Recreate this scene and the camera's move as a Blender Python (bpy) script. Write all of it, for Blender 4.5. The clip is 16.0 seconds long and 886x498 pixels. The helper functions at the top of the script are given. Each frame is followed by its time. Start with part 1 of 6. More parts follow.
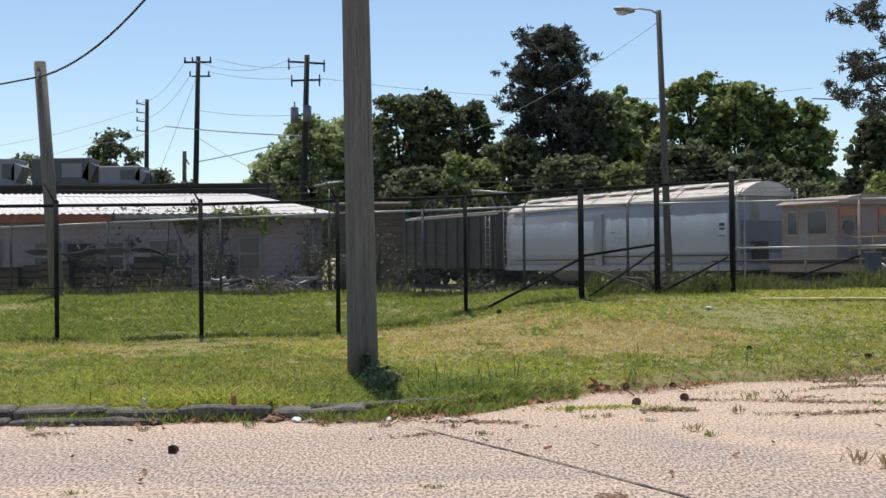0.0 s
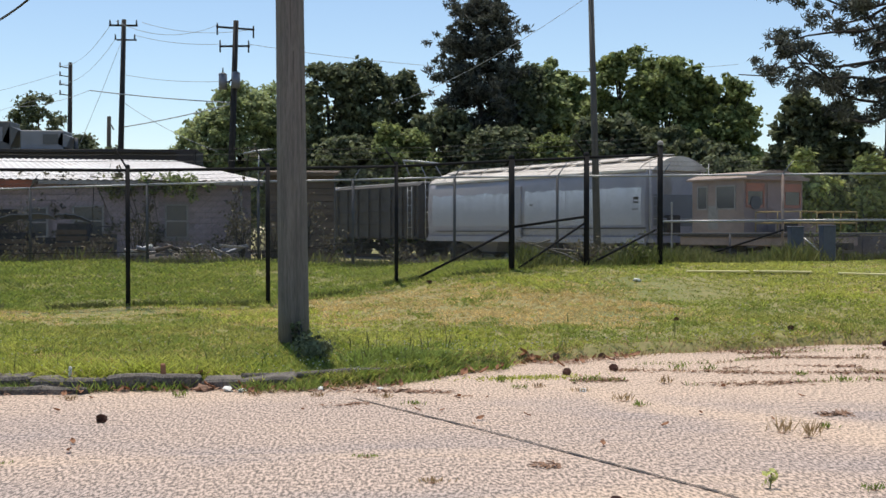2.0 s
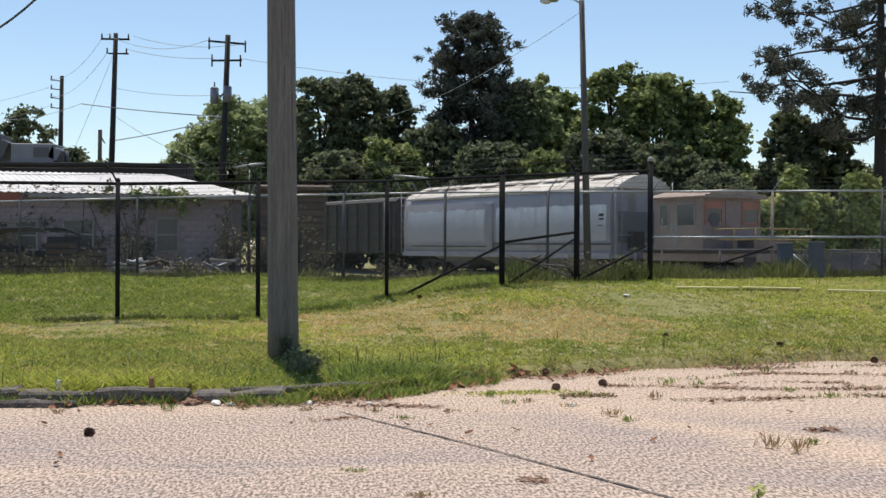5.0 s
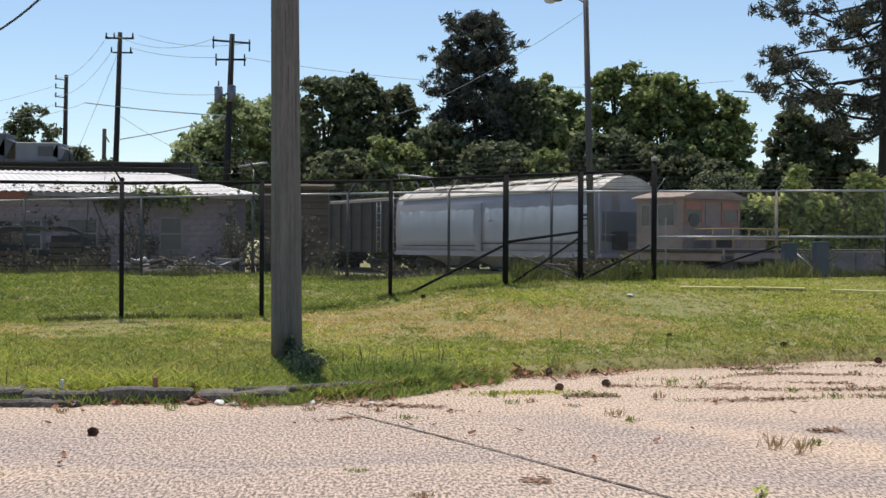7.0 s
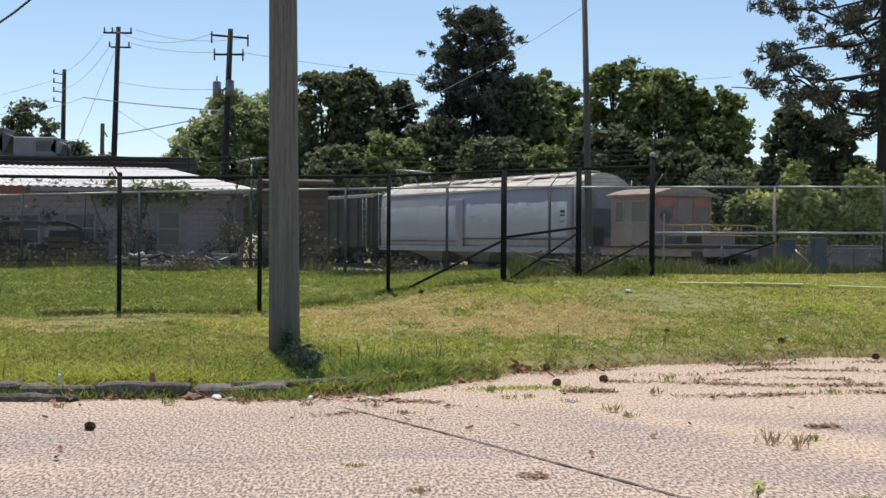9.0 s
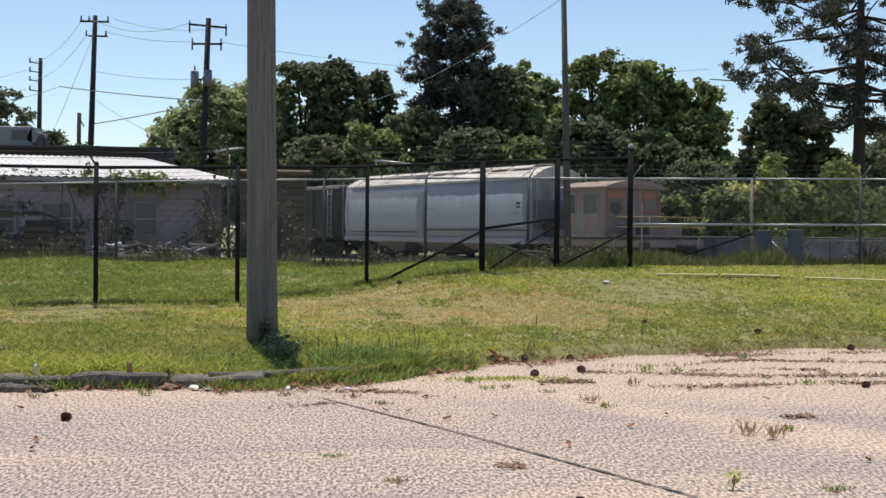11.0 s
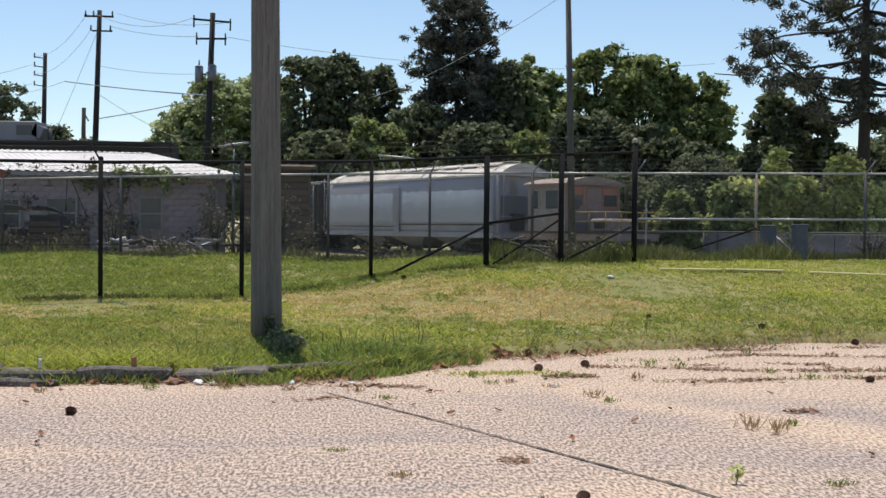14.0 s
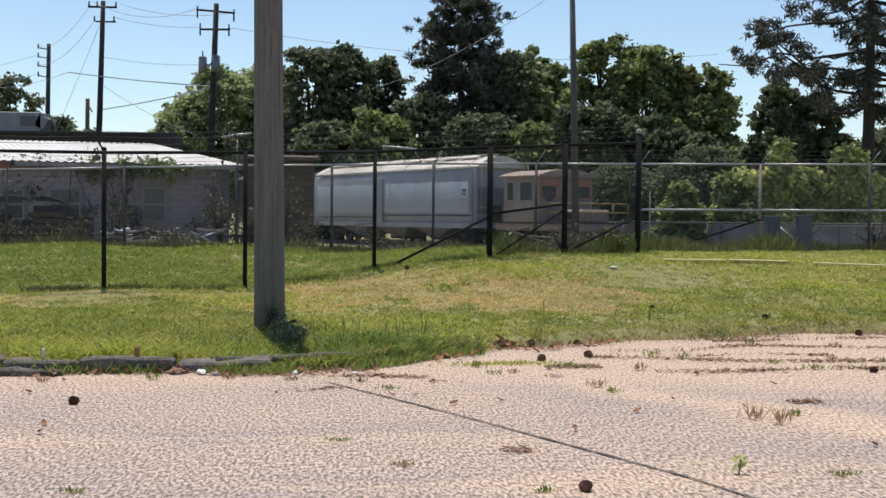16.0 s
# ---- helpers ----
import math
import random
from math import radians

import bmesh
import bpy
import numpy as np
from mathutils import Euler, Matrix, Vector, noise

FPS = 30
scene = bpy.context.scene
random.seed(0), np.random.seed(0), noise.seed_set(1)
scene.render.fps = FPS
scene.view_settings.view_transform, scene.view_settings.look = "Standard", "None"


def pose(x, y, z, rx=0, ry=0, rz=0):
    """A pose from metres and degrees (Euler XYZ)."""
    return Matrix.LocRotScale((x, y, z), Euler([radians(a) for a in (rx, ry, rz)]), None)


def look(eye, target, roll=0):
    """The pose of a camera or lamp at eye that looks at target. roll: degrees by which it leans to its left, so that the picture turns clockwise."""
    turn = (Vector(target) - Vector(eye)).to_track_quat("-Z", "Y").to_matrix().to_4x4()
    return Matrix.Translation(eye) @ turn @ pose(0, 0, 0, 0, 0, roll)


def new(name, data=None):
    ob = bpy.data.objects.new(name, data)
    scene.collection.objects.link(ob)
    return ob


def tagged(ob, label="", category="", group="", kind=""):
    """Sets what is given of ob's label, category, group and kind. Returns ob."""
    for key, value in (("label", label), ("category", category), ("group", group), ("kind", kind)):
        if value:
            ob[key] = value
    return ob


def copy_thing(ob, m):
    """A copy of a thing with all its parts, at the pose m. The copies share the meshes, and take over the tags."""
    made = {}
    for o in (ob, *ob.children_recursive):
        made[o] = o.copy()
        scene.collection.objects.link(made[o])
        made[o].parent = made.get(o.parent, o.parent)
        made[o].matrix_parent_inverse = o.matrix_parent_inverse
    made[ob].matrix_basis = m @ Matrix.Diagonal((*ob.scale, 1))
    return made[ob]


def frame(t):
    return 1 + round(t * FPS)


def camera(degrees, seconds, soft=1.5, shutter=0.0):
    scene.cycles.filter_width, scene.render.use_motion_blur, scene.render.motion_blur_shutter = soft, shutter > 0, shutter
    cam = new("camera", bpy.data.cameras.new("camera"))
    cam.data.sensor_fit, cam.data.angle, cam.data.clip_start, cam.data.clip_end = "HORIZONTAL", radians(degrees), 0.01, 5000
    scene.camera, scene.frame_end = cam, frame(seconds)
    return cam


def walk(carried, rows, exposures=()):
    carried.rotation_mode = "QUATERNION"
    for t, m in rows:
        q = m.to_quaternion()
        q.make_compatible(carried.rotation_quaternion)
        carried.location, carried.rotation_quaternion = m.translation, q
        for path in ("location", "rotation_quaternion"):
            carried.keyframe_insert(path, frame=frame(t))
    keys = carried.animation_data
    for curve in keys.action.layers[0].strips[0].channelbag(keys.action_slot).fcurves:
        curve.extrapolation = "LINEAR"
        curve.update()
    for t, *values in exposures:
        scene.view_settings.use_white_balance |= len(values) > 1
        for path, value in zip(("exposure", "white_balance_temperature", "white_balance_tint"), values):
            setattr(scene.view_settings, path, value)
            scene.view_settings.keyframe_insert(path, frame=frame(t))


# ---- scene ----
cam = camera(42.0, 16.0)
PATH = [
    (0, (0.0273, 0.2207, 1.5816), (0.0173, 2.2205, 1.6036), -0.63),
    (0.5, (0.0228, 0.2219, 1.5850), (0.0385, 2.2218, 1.6031), -0.49),
    (1, (-0.0244, 0.2227, 1.5623), (0.0821, 2.2198, 1.5436), 0.00),
    (1.5, (-0.0213, 0.2479, 1.5753), (0.0951, 2.2444, 1.5481), 0.05),
    (2, (-0.0249, 0.2443, 1.5766), (0.0887, 2.2409, 1.5465), -0.02),
    (2.5, (-0.0215, 0.2469, 1.5751), (0.0949, 2.2434, 1.5527), -0.01),
    (3, (-0.0247, 0.2411, 1.5714), (0.0964, 2.2374, 1.5580), 0.03),
    (3.5, (-0.0237, 0.2299, 1.5737), (0.1146, 2.2251, 1.5600), 0.12),
    (4, (-0.0154, 0.2260, 1.5718), (0.1112, 2.2220, 1.5751), 0.20),
    (6.5, (-0.0139, 0.2322, 1.5720), (0.1205, 2.2276, 1.5551), 0.34),
    (7, (-0.0098, 0.2248, 1.5815), (0.1128, 2.2210, 1.5761), 0.31),
    (7.5, (-0.0106, 0.2316, 1.5713), (0.1127, 2.2277, 1.5704), 0.40),
    (8, (-0.0090, 0.2335, 1.5725), (0.1193, 2.2293, 1.5676), 0.39),
    (8.5, (-0.0015, 0.2352, 1.5679), (0.1221, 2.2313, 1.5515), 0.34),
    (9, (-0.0045, 0.2332, 1.5777), (0.1212, 2.2292, 1.5646), 0.42),
    (11.5, (0.0003, 0.2356, 1.5724), (0.1664, 2.2284, 1.5387), 0.56),
    (12, (-0.0026, 0.2373, 1.5732), (0.1558, 2.2306, 1.5333), 0.59),
    (12.5, (0.0033, 0.2368, 1.5657), (0.1588, 2.2302, 1.5184), 0.58),
    (13, (0.0085, 0.2417, 1.5645), (0.1576, 2.2356, 1.5172), 0.58),
    (13.5, (0.0073, 0.2335, 1.5685), (0.1572, 2.2274, 1.5261), 0.64),
    (14, (0.0038, 0.2280, 1.5720), (0.1589, 2.2216, 1.5346), 0.56),
    (14.5, (0.0072, 0.2293, 1.5687), (0.1570, 2.2233, 1.5292), 0.51),
    (15, (0.0092, 0.2404, 1.5600), (0.1513, 2.2348, 1.5138), 0.54),
    (15.5, (0.0133, 0.2461, 1.5650), (0.1549, 2.2405, 1.5156), 0.54),
    (16, (0.0138, 0.2393, 1.5607), (0.1624, 2.2330, 1.5079), 0.57),
]
walk(cam, [(t, look(eye, target, roll)) for t, eye, target, roll in PATH])

# ---- world, sun ----
SUN_EL, SUN_AZ = radians(72), radians(-12)      # azimuth from +y, positive towards +x
world = bpy.data.worlds.new("sky")
scene.world = world
world.use_nodes = True
wn = world.node_tree
bg = wn.nodes["Background"]
sky = wn.nodes.new("ShaderNodeTexSky")
sky.sky_type, sky.sun_disc = "NISHITA", False
sky.sun_elevation, sky.sun_rotation = SUN_EL, SUN_AZ
sky.air_density, sky.dust_density, sky.ozone_density = 1.0, 0.2, 1.6
wn.links.new(sky.outputs[0], bg.inputs[0])
bg.inputs[1].default_value = 0.138
sun = new("sun", bpy.data.lights.new("sun", "SUN"))
sun.data.energy, sun.data.angle, sun.data.color = 4.6, radians(0.5), (1.0, 0.91, 0.76)
sun.matrix_world = look((0, 0, 0), (-math.sin(SUN_AZ) * math.cos(SUN_EL), -math.cos(SUN_AZ) * math.cos(SUN_EL), -math.sin(SUN_EL)))
scene.view_settings.exposure = 0.0


# ---- materials ----
def mat(name, a, b=None, rough=0.8, metal=0.0, scale=4.0, fine=40.0, bump=0.2, stretch=(1, 1, 1), stain=None, island=0.0, per_object=0.0, lo=0.38, hi=0.62):
    """Two colours mixed by a coarse and a fine noise, an optional stain colour, bump by the fine noise."""
    m = bpy.data.materials.new(name)
    m.use_nodes = True
    nt = m.node_tree
    N, L = nt.nodes, nt.links
    p = N["Principled BSDF"]
    p.inputs["Roughness"].default_value, p.inputs["Metallic"].default_value = rough, metal
    b = b or tuple(c * 0.75 for c in a)
    geo = N.new("ShaderNodeTexCoord")
    mp = N.new("ShaderNodeMapping")
    mp.inputs["Scale"].default_value = stretch
    L.new(geo.outputs["Object"], mp.inputs[0])
    n1, n2 = N.new("ShaderNodeTexNoise"), N.new("ShaderNodeTexNoise")
    n1.inputs["Scale"].default_value, n2.inputs["Scale"].default_value = scale, fine
    n1.inputs["Detail"].default_value, n2.inputs["Detail"].default_value = 5, 3
    L.new(mp.outputs[0], n1.inputs[0]), L.new(mp.outputs[0], n2.inputs[0])
    add = N.new("ShaderNodeMath")
    add.operation = "MULTIPLY_ADD"
    L.new(n2.outputs[0], add.inputs[0])
    add.inputs[1].default_value = 0.5
    half = N.new("ShaderNodeMath")
    half.operation = "MULTIPLY"
    half.inputs[1].default_value = 0.5
    L.new(n1.outputs[0], half.inputs[0]), L.new(half.outputs[0], add.inputs[2])
    ramp = N.new("ShaderNodeMapRange")
    ramp.inputs[1].default_value, ramp.inputs[2].default_value = lo, hi
    L.new(add.outputs[0], ramp.inputs[0])
    mix = N.new("ShaderNodeMix")
    mix.data_type = "RGBA"
    mix.inputs[6].default_value, mix.inputs[7].default_value = (*a, 1), (*b, 1)
    L.new(ramp.outputs[0], mix.inputs[0])
    out = mix.outputs[2]
    if stain:
        n3 = N.new("ShaderNodeTexNoise")
        n3.inputs["Scale"].default_value, n3.inputs["Detail"].default_value = stain[1], 6
        L.new(mp.outputs[0], n3.inputs[0])
        r3 = N.new("ShaderNodeMapRange")
        r3.inputs[1].default_value, r3.inputs[2].default_value = stain[2], stain[2] + 0.12
        L.new(n3.outputs[0], r3.inputs[0])
        m3 = N.new("ShaderNodeMix")
        m3.data_type = "RGBA"
        L.new(r3.outputs[0], m3.inputs[0]), L.new(out, m3.inputs[6])
        m3.inputs[7].default_value = (*stain[0], 1)
        out = m3.outputs[2]
    for amount, node, socket in ((island, "ShaderNodeNewGeometry", "Random Per Island"), (per_object, "ShaderNodeObjectInfo", "Random")):
        if amount:
            g = N.new(node)
            hs = N.new("ShaderNodeHueSaturation")
            mr = N.new("ShaderNodeMapRange")
            mr.inputs[3].default_value, mr.inputs[4].default_value = 1 - amount, 1 + amount
            L.new(g.outputs[socket], mr.inputs[0]), L.new(mr.outputs[0], hs.inputs["Value"]), L.new(out, hs.inputs["Color"])
            out = hs.outputs[0]
    L.new(out, p.inputs["Base Color"])
    if bump:
        bp = N.new("ShaderNodeBump")
        bp.inputs["Strength"].default_value, bp.inputs["Distance"].default_value = bump, 0.02
        L.new(n2.outputs[0], bp.inputs["Height"]), L.new(bp.outputs[0], p.inputs["Normal"])
    return m


def leafy(name, a, b, through_light=0.35, island=0.35):
    """Leaves: diffuse and translucent, varied leaf by leaf."""
    m = mat(name, a, b, rough=0.7, scale=0.6, fine=6, bump=0, island=island)
    nt = m.node_tree
    p = nt.nodes["Principled BSDF"]
    tr, mx = nt.nodes.new("ShaderNodeBsdfTranslucent"), nt.nodes.new("ShaderNodeMixShader")
    nt.links.new(p.inputs["Base Color"].links[0].from_socket, tr.inputs[0])
    p.inputs["Specular IOR Level"].default_value = 0.25
    mx.inputs[0].default_value = through_light
    nt.links.new(p.outputs[0], mx.inputs[1]), nt.links.new(tr.outputs[0], mx.inputs[2])
    nt.links.new(mx.outputs[0], nt.nodes["Material Output"].inputs[0])
    return m


M_LAWN = mat("lawn_soil", (0.155, 0.17, 0.05), (0.30, 0.25, 0.115), rough=0.95, scale=0.35, fine=9, bump=0.5)
M_GRASS = leafy("grass_blades", (0.235, 0.29, 0.058), (0.365, 0.355, 0.10), 0.48, 0.5)
M_GRASSDK = leafy("dark_grass_blades", (0.17, 0.24, 0.043), (0.25, 0.29, 0.07), 0.45, 0.5)
M_GRASSLT = leafy("yellow_green_blades", (0.34, 0.39, 0.065), (0.45, 0.45, 0.115), 0.48, 0.5)
M_WEEDDARK = leafy("dark_weed_leaves", (0.11, 0.14, 0.04), (0.17, 0.17, 0.07), 0.35)
M_WEED = leafy("weed_leaves", (0.165, 0.235, 0.05), (0.26, 0.32, 0.08), 0.42, 0.5)
M_TUFT = leafy("dry_tuft_blades", (0.40, 0.29, 0.16), (0.30, 0.22, 0.115), 0.35, 0.45)
M_STRAW = leafy("dry_stalks", (0.66, 0.49, 0.22), (0.50, 0.385, 0.16), 0.45, 0.45)


def pavement_material():
    """Bleached asphalt: coarse pale and dark stone grains, sand drifted over it along the lawn and in one lane, grey bare patches."""
    m = bpy.data.materials.new("worn_asphalt")
    m.use_nodes = True
    nt = m.node_tree
    N, L = nt.nodes, nt.links
    p = N["Principled BSDF"]
    p.inputs["Roughness"].default_value = 0.95
    tc = N.new("ShaderNodeTexCoord")

    def field(scale, squeeze, detail=2.0):
        mp, n = N.new("ShaderNodeMapping"), N.new("ShaderNodeTexNoise")
        mp.inputs["Scale"].default_value = squeeze
        n.inputs["Scale"].default_value, n.inputs["Detail"].default_value = scale, detail
        L.new(tc.outputs["Object"], mp.inputs[0]), L.new(mp.outputs[0], n.inputs[0])
        return n.outputs[0]

    def fit01(v, lo, hi, a=0.0, b=1.0):
        r = N.new("ShaderNodeMapRange")
        for k, x in zip((1, 2, 3, 4), (lo, hi, a, b)):
            r.inputs[k].default_value = x
        L.new(v, r.inputs[0])
        return r.outputs[0]

    def calc(op, a, b):
        c = N.new("ShaderNodeMath")
        c.operation = op
        for k, x in enumerate((a, b)):
            if isinstance(x, (int, float)):
                c.inputs[k].default_value = x
            else:
                L.new(x, c.inputs[k])
        return c.outputs[0]

    def blend(f, a, b):
        c = N.new("ShaderNodeMix")
        c.data_type = "RGBA"
        L.new(f, c.inputs[0])
        for k, x in ((6, a), (7, b)):
            if isinstance(x, tuple):
                c.inputs[k].default_value = (*x, 1)
            else:
                L.new(x, c.inputs[k])
        return c.outputs[2]

    xyz = N.new("ShaderNodeSeparateXYZ")
    L.new(tc.outputs["Object"], xyz.inputs[0])
    coarse, fine = field(46, (1, 0.36, 1), 1.5), field(130, (1, 0.3, 1), 3)
    grain = calc("ADD", calc("MULTIPLY", coarse, 0.6), calc("MULTIPLY", fine, 0.4))
    stones = blend(fit01(grain, 0.42, 0.58), (0.14, 0.112, 0.094), (0.61, 0.475, 0.395))
    grey = blend(fit01(grain, 0.42, 0.58), (0.125, 0.105, 0.094), (0.50, 0.405, 0.365))
    asphalt = blend(fit01(field(0.55, (0.5, 1, 1), 4), 0.47, 0.60), stones, grey)
    wander = field(0.8, (0.5, 1, 1), 5)
    # lane of drifted sand that runs slantwise to the lawn, and the sandy margin along it
    across = calc("ADD", calc("MULTIPLY", calc("SUBTRACT", xyz.outputs[0], 2.8), 0.84), calc("MULTIPLY", calc("SUBTRACT", xyz.outputs[1], 10.2), 0.54))
    lane = calc("ABSOLUTE", calc("ADD", across, calc("MULTIPLY", calc("SUBTRACT", wander, 0.5), 1.6)), 0)
    lane = fit01(lane, 0.12, 0.62, 0.85, 0.0)
    margin = fit01(calc("ADD", xyz.outputs[1], calc("MULTIPLY", calc("SUBTRACT", wander, 0.5), 3.0)), 10.2, 11.5, 0.0, 0.72)
    streak = fit01(field(0.7, (0.35, 1.6, 1), 5), 0.55, 0.66, 0.0, 0.6)
    sandy = calc("MAXIMUM", calc("MAXIMUM", lane, margin), streak)
    sandy = calc("MULTIPLY", sandy, fit01(coarse, 0.34, 0.55, 0.25, 1.0))
    sand = blend(fit01(grain, 0.40, 0.60), (0.39, 0.29, 0.21), (0.70, 0.53, 0.40))
    L.new(blend(sandy, asphalt, sand), p.inputs["Base Color"])
    return m


M_PAVE = pavement_material()
M_KERB = mat("broken_concrete", (0.22, 0.195, 0.17), (0.06, 0.053, 0.048), rough=0.95, scale=6, fine=60, bump=0.6)
M_POLE = mat("weathered_pole_wood", (0.205, 0.192, 0.17), (0.11, 0.102, 0.093), rough=0.95, scale=5, fine=30, bump=0.7, stretch=(6, 6, 0.25))
M_FARPOLE = mat("far_pole_wood", (0.03, 0.028, 0.028), (0.018, 0.017, 0.018), rough=0.95, scale=3, fine=20, stretch=(4, 4, 0.3))
M_LAMPPOLE = mat("weathered_lamp_pole", (0.10, 0.096, 0.092), (0.06, 0.058, 0.056), rough=0.95, scale=3, fine=20, stretch=(4, 4, 0.3))
M_BLACK = mat("black_fence_paint", (0.012, 0.012, 0.014), (0.02, 0.02, 0.022), rough=0.9, fine=80, bump=0.1)
M_BLACK.node_tree.nodes["Principled BSDF"].inputs["Specular IOR Level"].default_value = 0.15
M_GALV = mat("galvanized_steel", (0.42, 0.43, 0.45), (0.30, 0.31, 0.33), rough=0.5, metal=0.6, scale=8, fine=60, bump=0.05)
M_GALVDARK = mat("dull_galvanized_steel", (0.085, 0.087, 0.097), (0.055, 0.057, 0.064), rough=0.7, metal=0.2, scale=8, fine=60, bump=0.05)
M_WIRE = mat("chain_link_wire", (0.17, 0.165, 0.185), (0.10, 0.098, 0.11), rough=0.6, metal=0.3, bump=0)
M_BWIRE = mat("dark_chain_link_wire", (0.06, 0.065, 0.055), (0.09, 0.095, 0.08), rough=0.6, bump=0)
M_CABLE = mat("overhead_cable", (0.03, 0.03, 0.035), (0.05, 0.05, 0.05), rough=0.7, bump=0)
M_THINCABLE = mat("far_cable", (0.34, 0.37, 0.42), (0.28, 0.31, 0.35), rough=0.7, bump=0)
M_BARK = mat("tree_bark", (0.045, 0.038, 0.033), (0.024, 0.021, 0.019), rough=0.95, scale=3, fine=14, bump=0.8, stretch=(3, 3, 0.6))
M_LEAF = leafy("broad_leaves", (0.15, 0.20, 0.08), (0.28, 0.32, 0.12), 0.42, 0.6)
# paler copy of the broad leaves, with distance haze put into the colour
M_LEAFHAZE = leafy("hazed_broad_leaves", (0.27, 0.325, 0.165), (0.38, 0.43, 0.215), 0.5, 0.5)
M_LEAFDARK = leafy("dark_broad_leaves", (0.085, 0.108, 0.064), (0.185, 0.21, 0.115), 0.4, 0.6)
M_LEAFLIGHT = leafy("light_green_leaves", (0.44, 0.49, 0.17), (0.57, 0.58, 0.25), 0.5, 0.5)
M_PINE = leafy("pine_needles", (0.052, 0.06, 0.05), (0.112, 0.122, 0.098), 0.25, 0.6)
M_BRUSH = leafy("dry_brush", (0.15, 0.125, 0.095), (0.10, 0.10, 0.06), 0.25)
M_BRICK = mat("brown_brick", (0.40, 0.325, 0.345), (0.29, 0.235, 0.255), rough=0.9, scale=1.2, fine=12, bump=0.2, stain=((0.40, 0.34, 0.33), 0.5, 0.55), per_object=0.05, island=0.05)
M_MORTAR = mat("grey_mortar", (0.33, 0.275, 0.29), (0.26, 0.215, 0.225), rough=0.95, scale=3, fine=20)
M_ROOF = mat("white_metal_roof", (0.78, 0.76, 0.74), (0.62, 0.58, 0.55), rough=0.45, metal=0.1, scale=0.7, fine=6, bump=0.05, stain=((0.5, 0.42, 0.36), 0.8, 0.62))
M_FASCIA = mat("red_brown_fascia", (0.33, 0.10, 0.055), (0.22, 0.08, 0.05), rough=0.8, scale=1.5)
M_DARKWALL = mat("dark_parapet", (0.018, 0.017, 0.022), (0.028, 0.026, 0.032), rough=0.8, scale=0.8, bump=0.1)
M_HVAC = mat("grey_sheet_steel", (0.20, 0.215, 0.25), (0.15, 0.16, 0.19), rough=0.5, metal=0.3, scale=1.0, bump=0.05)
M_HVACD = mat("dark_sheet_steel", (0.06, 0.065, 0.075), (0.09, 0.095, 0.105), rough=0.5, metal=0.3, scale=1.0, bump=0.05)
M_PANE = mat("dusty_window_glass", (0.05, 0.055, 0.06), (0.09, 0.095, 0.10), rough=0.15, scale=1.5, bump=0)
M_TRIM = mat("faded_white_trim", (0.36, 0.34, 0.33), (0.22, 0.205, 0.195), rough=0.8, scale=4)
M_WALL = mat("weathered_concrete_wall", (0.24, 0.225, 0.245), (0.15, 0.14, 0.15), rough=0.95, scale=1.6, fine=18, bump=0.3, stain=((0.14, 0.13, 0.13), 0.9, 0.55), per_object=0.12)
M_COPING = mat("pale_coping", (0.50, 0.48, 0.46), (0.38, 0.36, 0.35), rough=0.9, scale=3, fine=30)
M_SIDING = mat("brown_board_siding", (0.12, 0.085, 0.06), (0.075, 0.055, 0.042), rough=0.9, scale=2, fine=20, stretch=(1, 1, 5), per_object=0.2)
M_HOPPER = mat("grey_hopper_paint", (0.37, 0.365, 0.43), (0.30, 0.30, 0.355), rough=0.45, scale=0.8, fine=5, bump=0.04, stretch=(1, 1, 0.4), stain=((0.25, 0.23, 0.22), 0.9, 0.62))
M_HOPPERLT = mat("pale_over_grey_paint", (0.78, 0.80, 0.88), (0.60, 0.62, 0.70), rough=0.4, scale=1.2, fine=6, bump=0.03, stretch=(2.5, 1, 0.35))


def pale_by_height(m, lo, hi, grey):
    """Pale paint high on a panel that turns to plain grey below, in downward streaks."""
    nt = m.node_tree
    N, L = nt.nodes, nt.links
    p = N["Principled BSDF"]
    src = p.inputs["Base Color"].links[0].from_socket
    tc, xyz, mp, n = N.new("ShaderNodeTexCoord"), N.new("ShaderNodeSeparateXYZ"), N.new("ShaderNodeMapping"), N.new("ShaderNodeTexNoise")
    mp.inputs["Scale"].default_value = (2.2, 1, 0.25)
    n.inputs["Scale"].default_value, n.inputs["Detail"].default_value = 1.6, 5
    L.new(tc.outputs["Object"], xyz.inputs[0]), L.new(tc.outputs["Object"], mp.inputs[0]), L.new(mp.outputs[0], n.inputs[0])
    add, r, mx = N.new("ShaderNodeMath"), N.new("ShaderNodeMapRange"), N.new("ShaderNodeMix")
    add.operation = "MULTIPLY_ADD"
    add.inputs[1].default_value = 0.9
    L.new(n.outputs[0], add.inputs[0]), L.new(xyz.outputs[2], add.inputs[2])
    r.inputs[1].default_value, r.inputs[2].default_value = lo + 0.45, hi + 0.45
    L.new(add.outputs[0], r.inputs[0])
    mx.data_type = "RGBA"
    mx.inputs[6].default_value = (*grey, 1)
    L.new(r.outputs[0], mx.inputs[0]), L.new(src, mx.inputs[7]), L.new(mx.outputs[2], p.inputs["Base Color"])


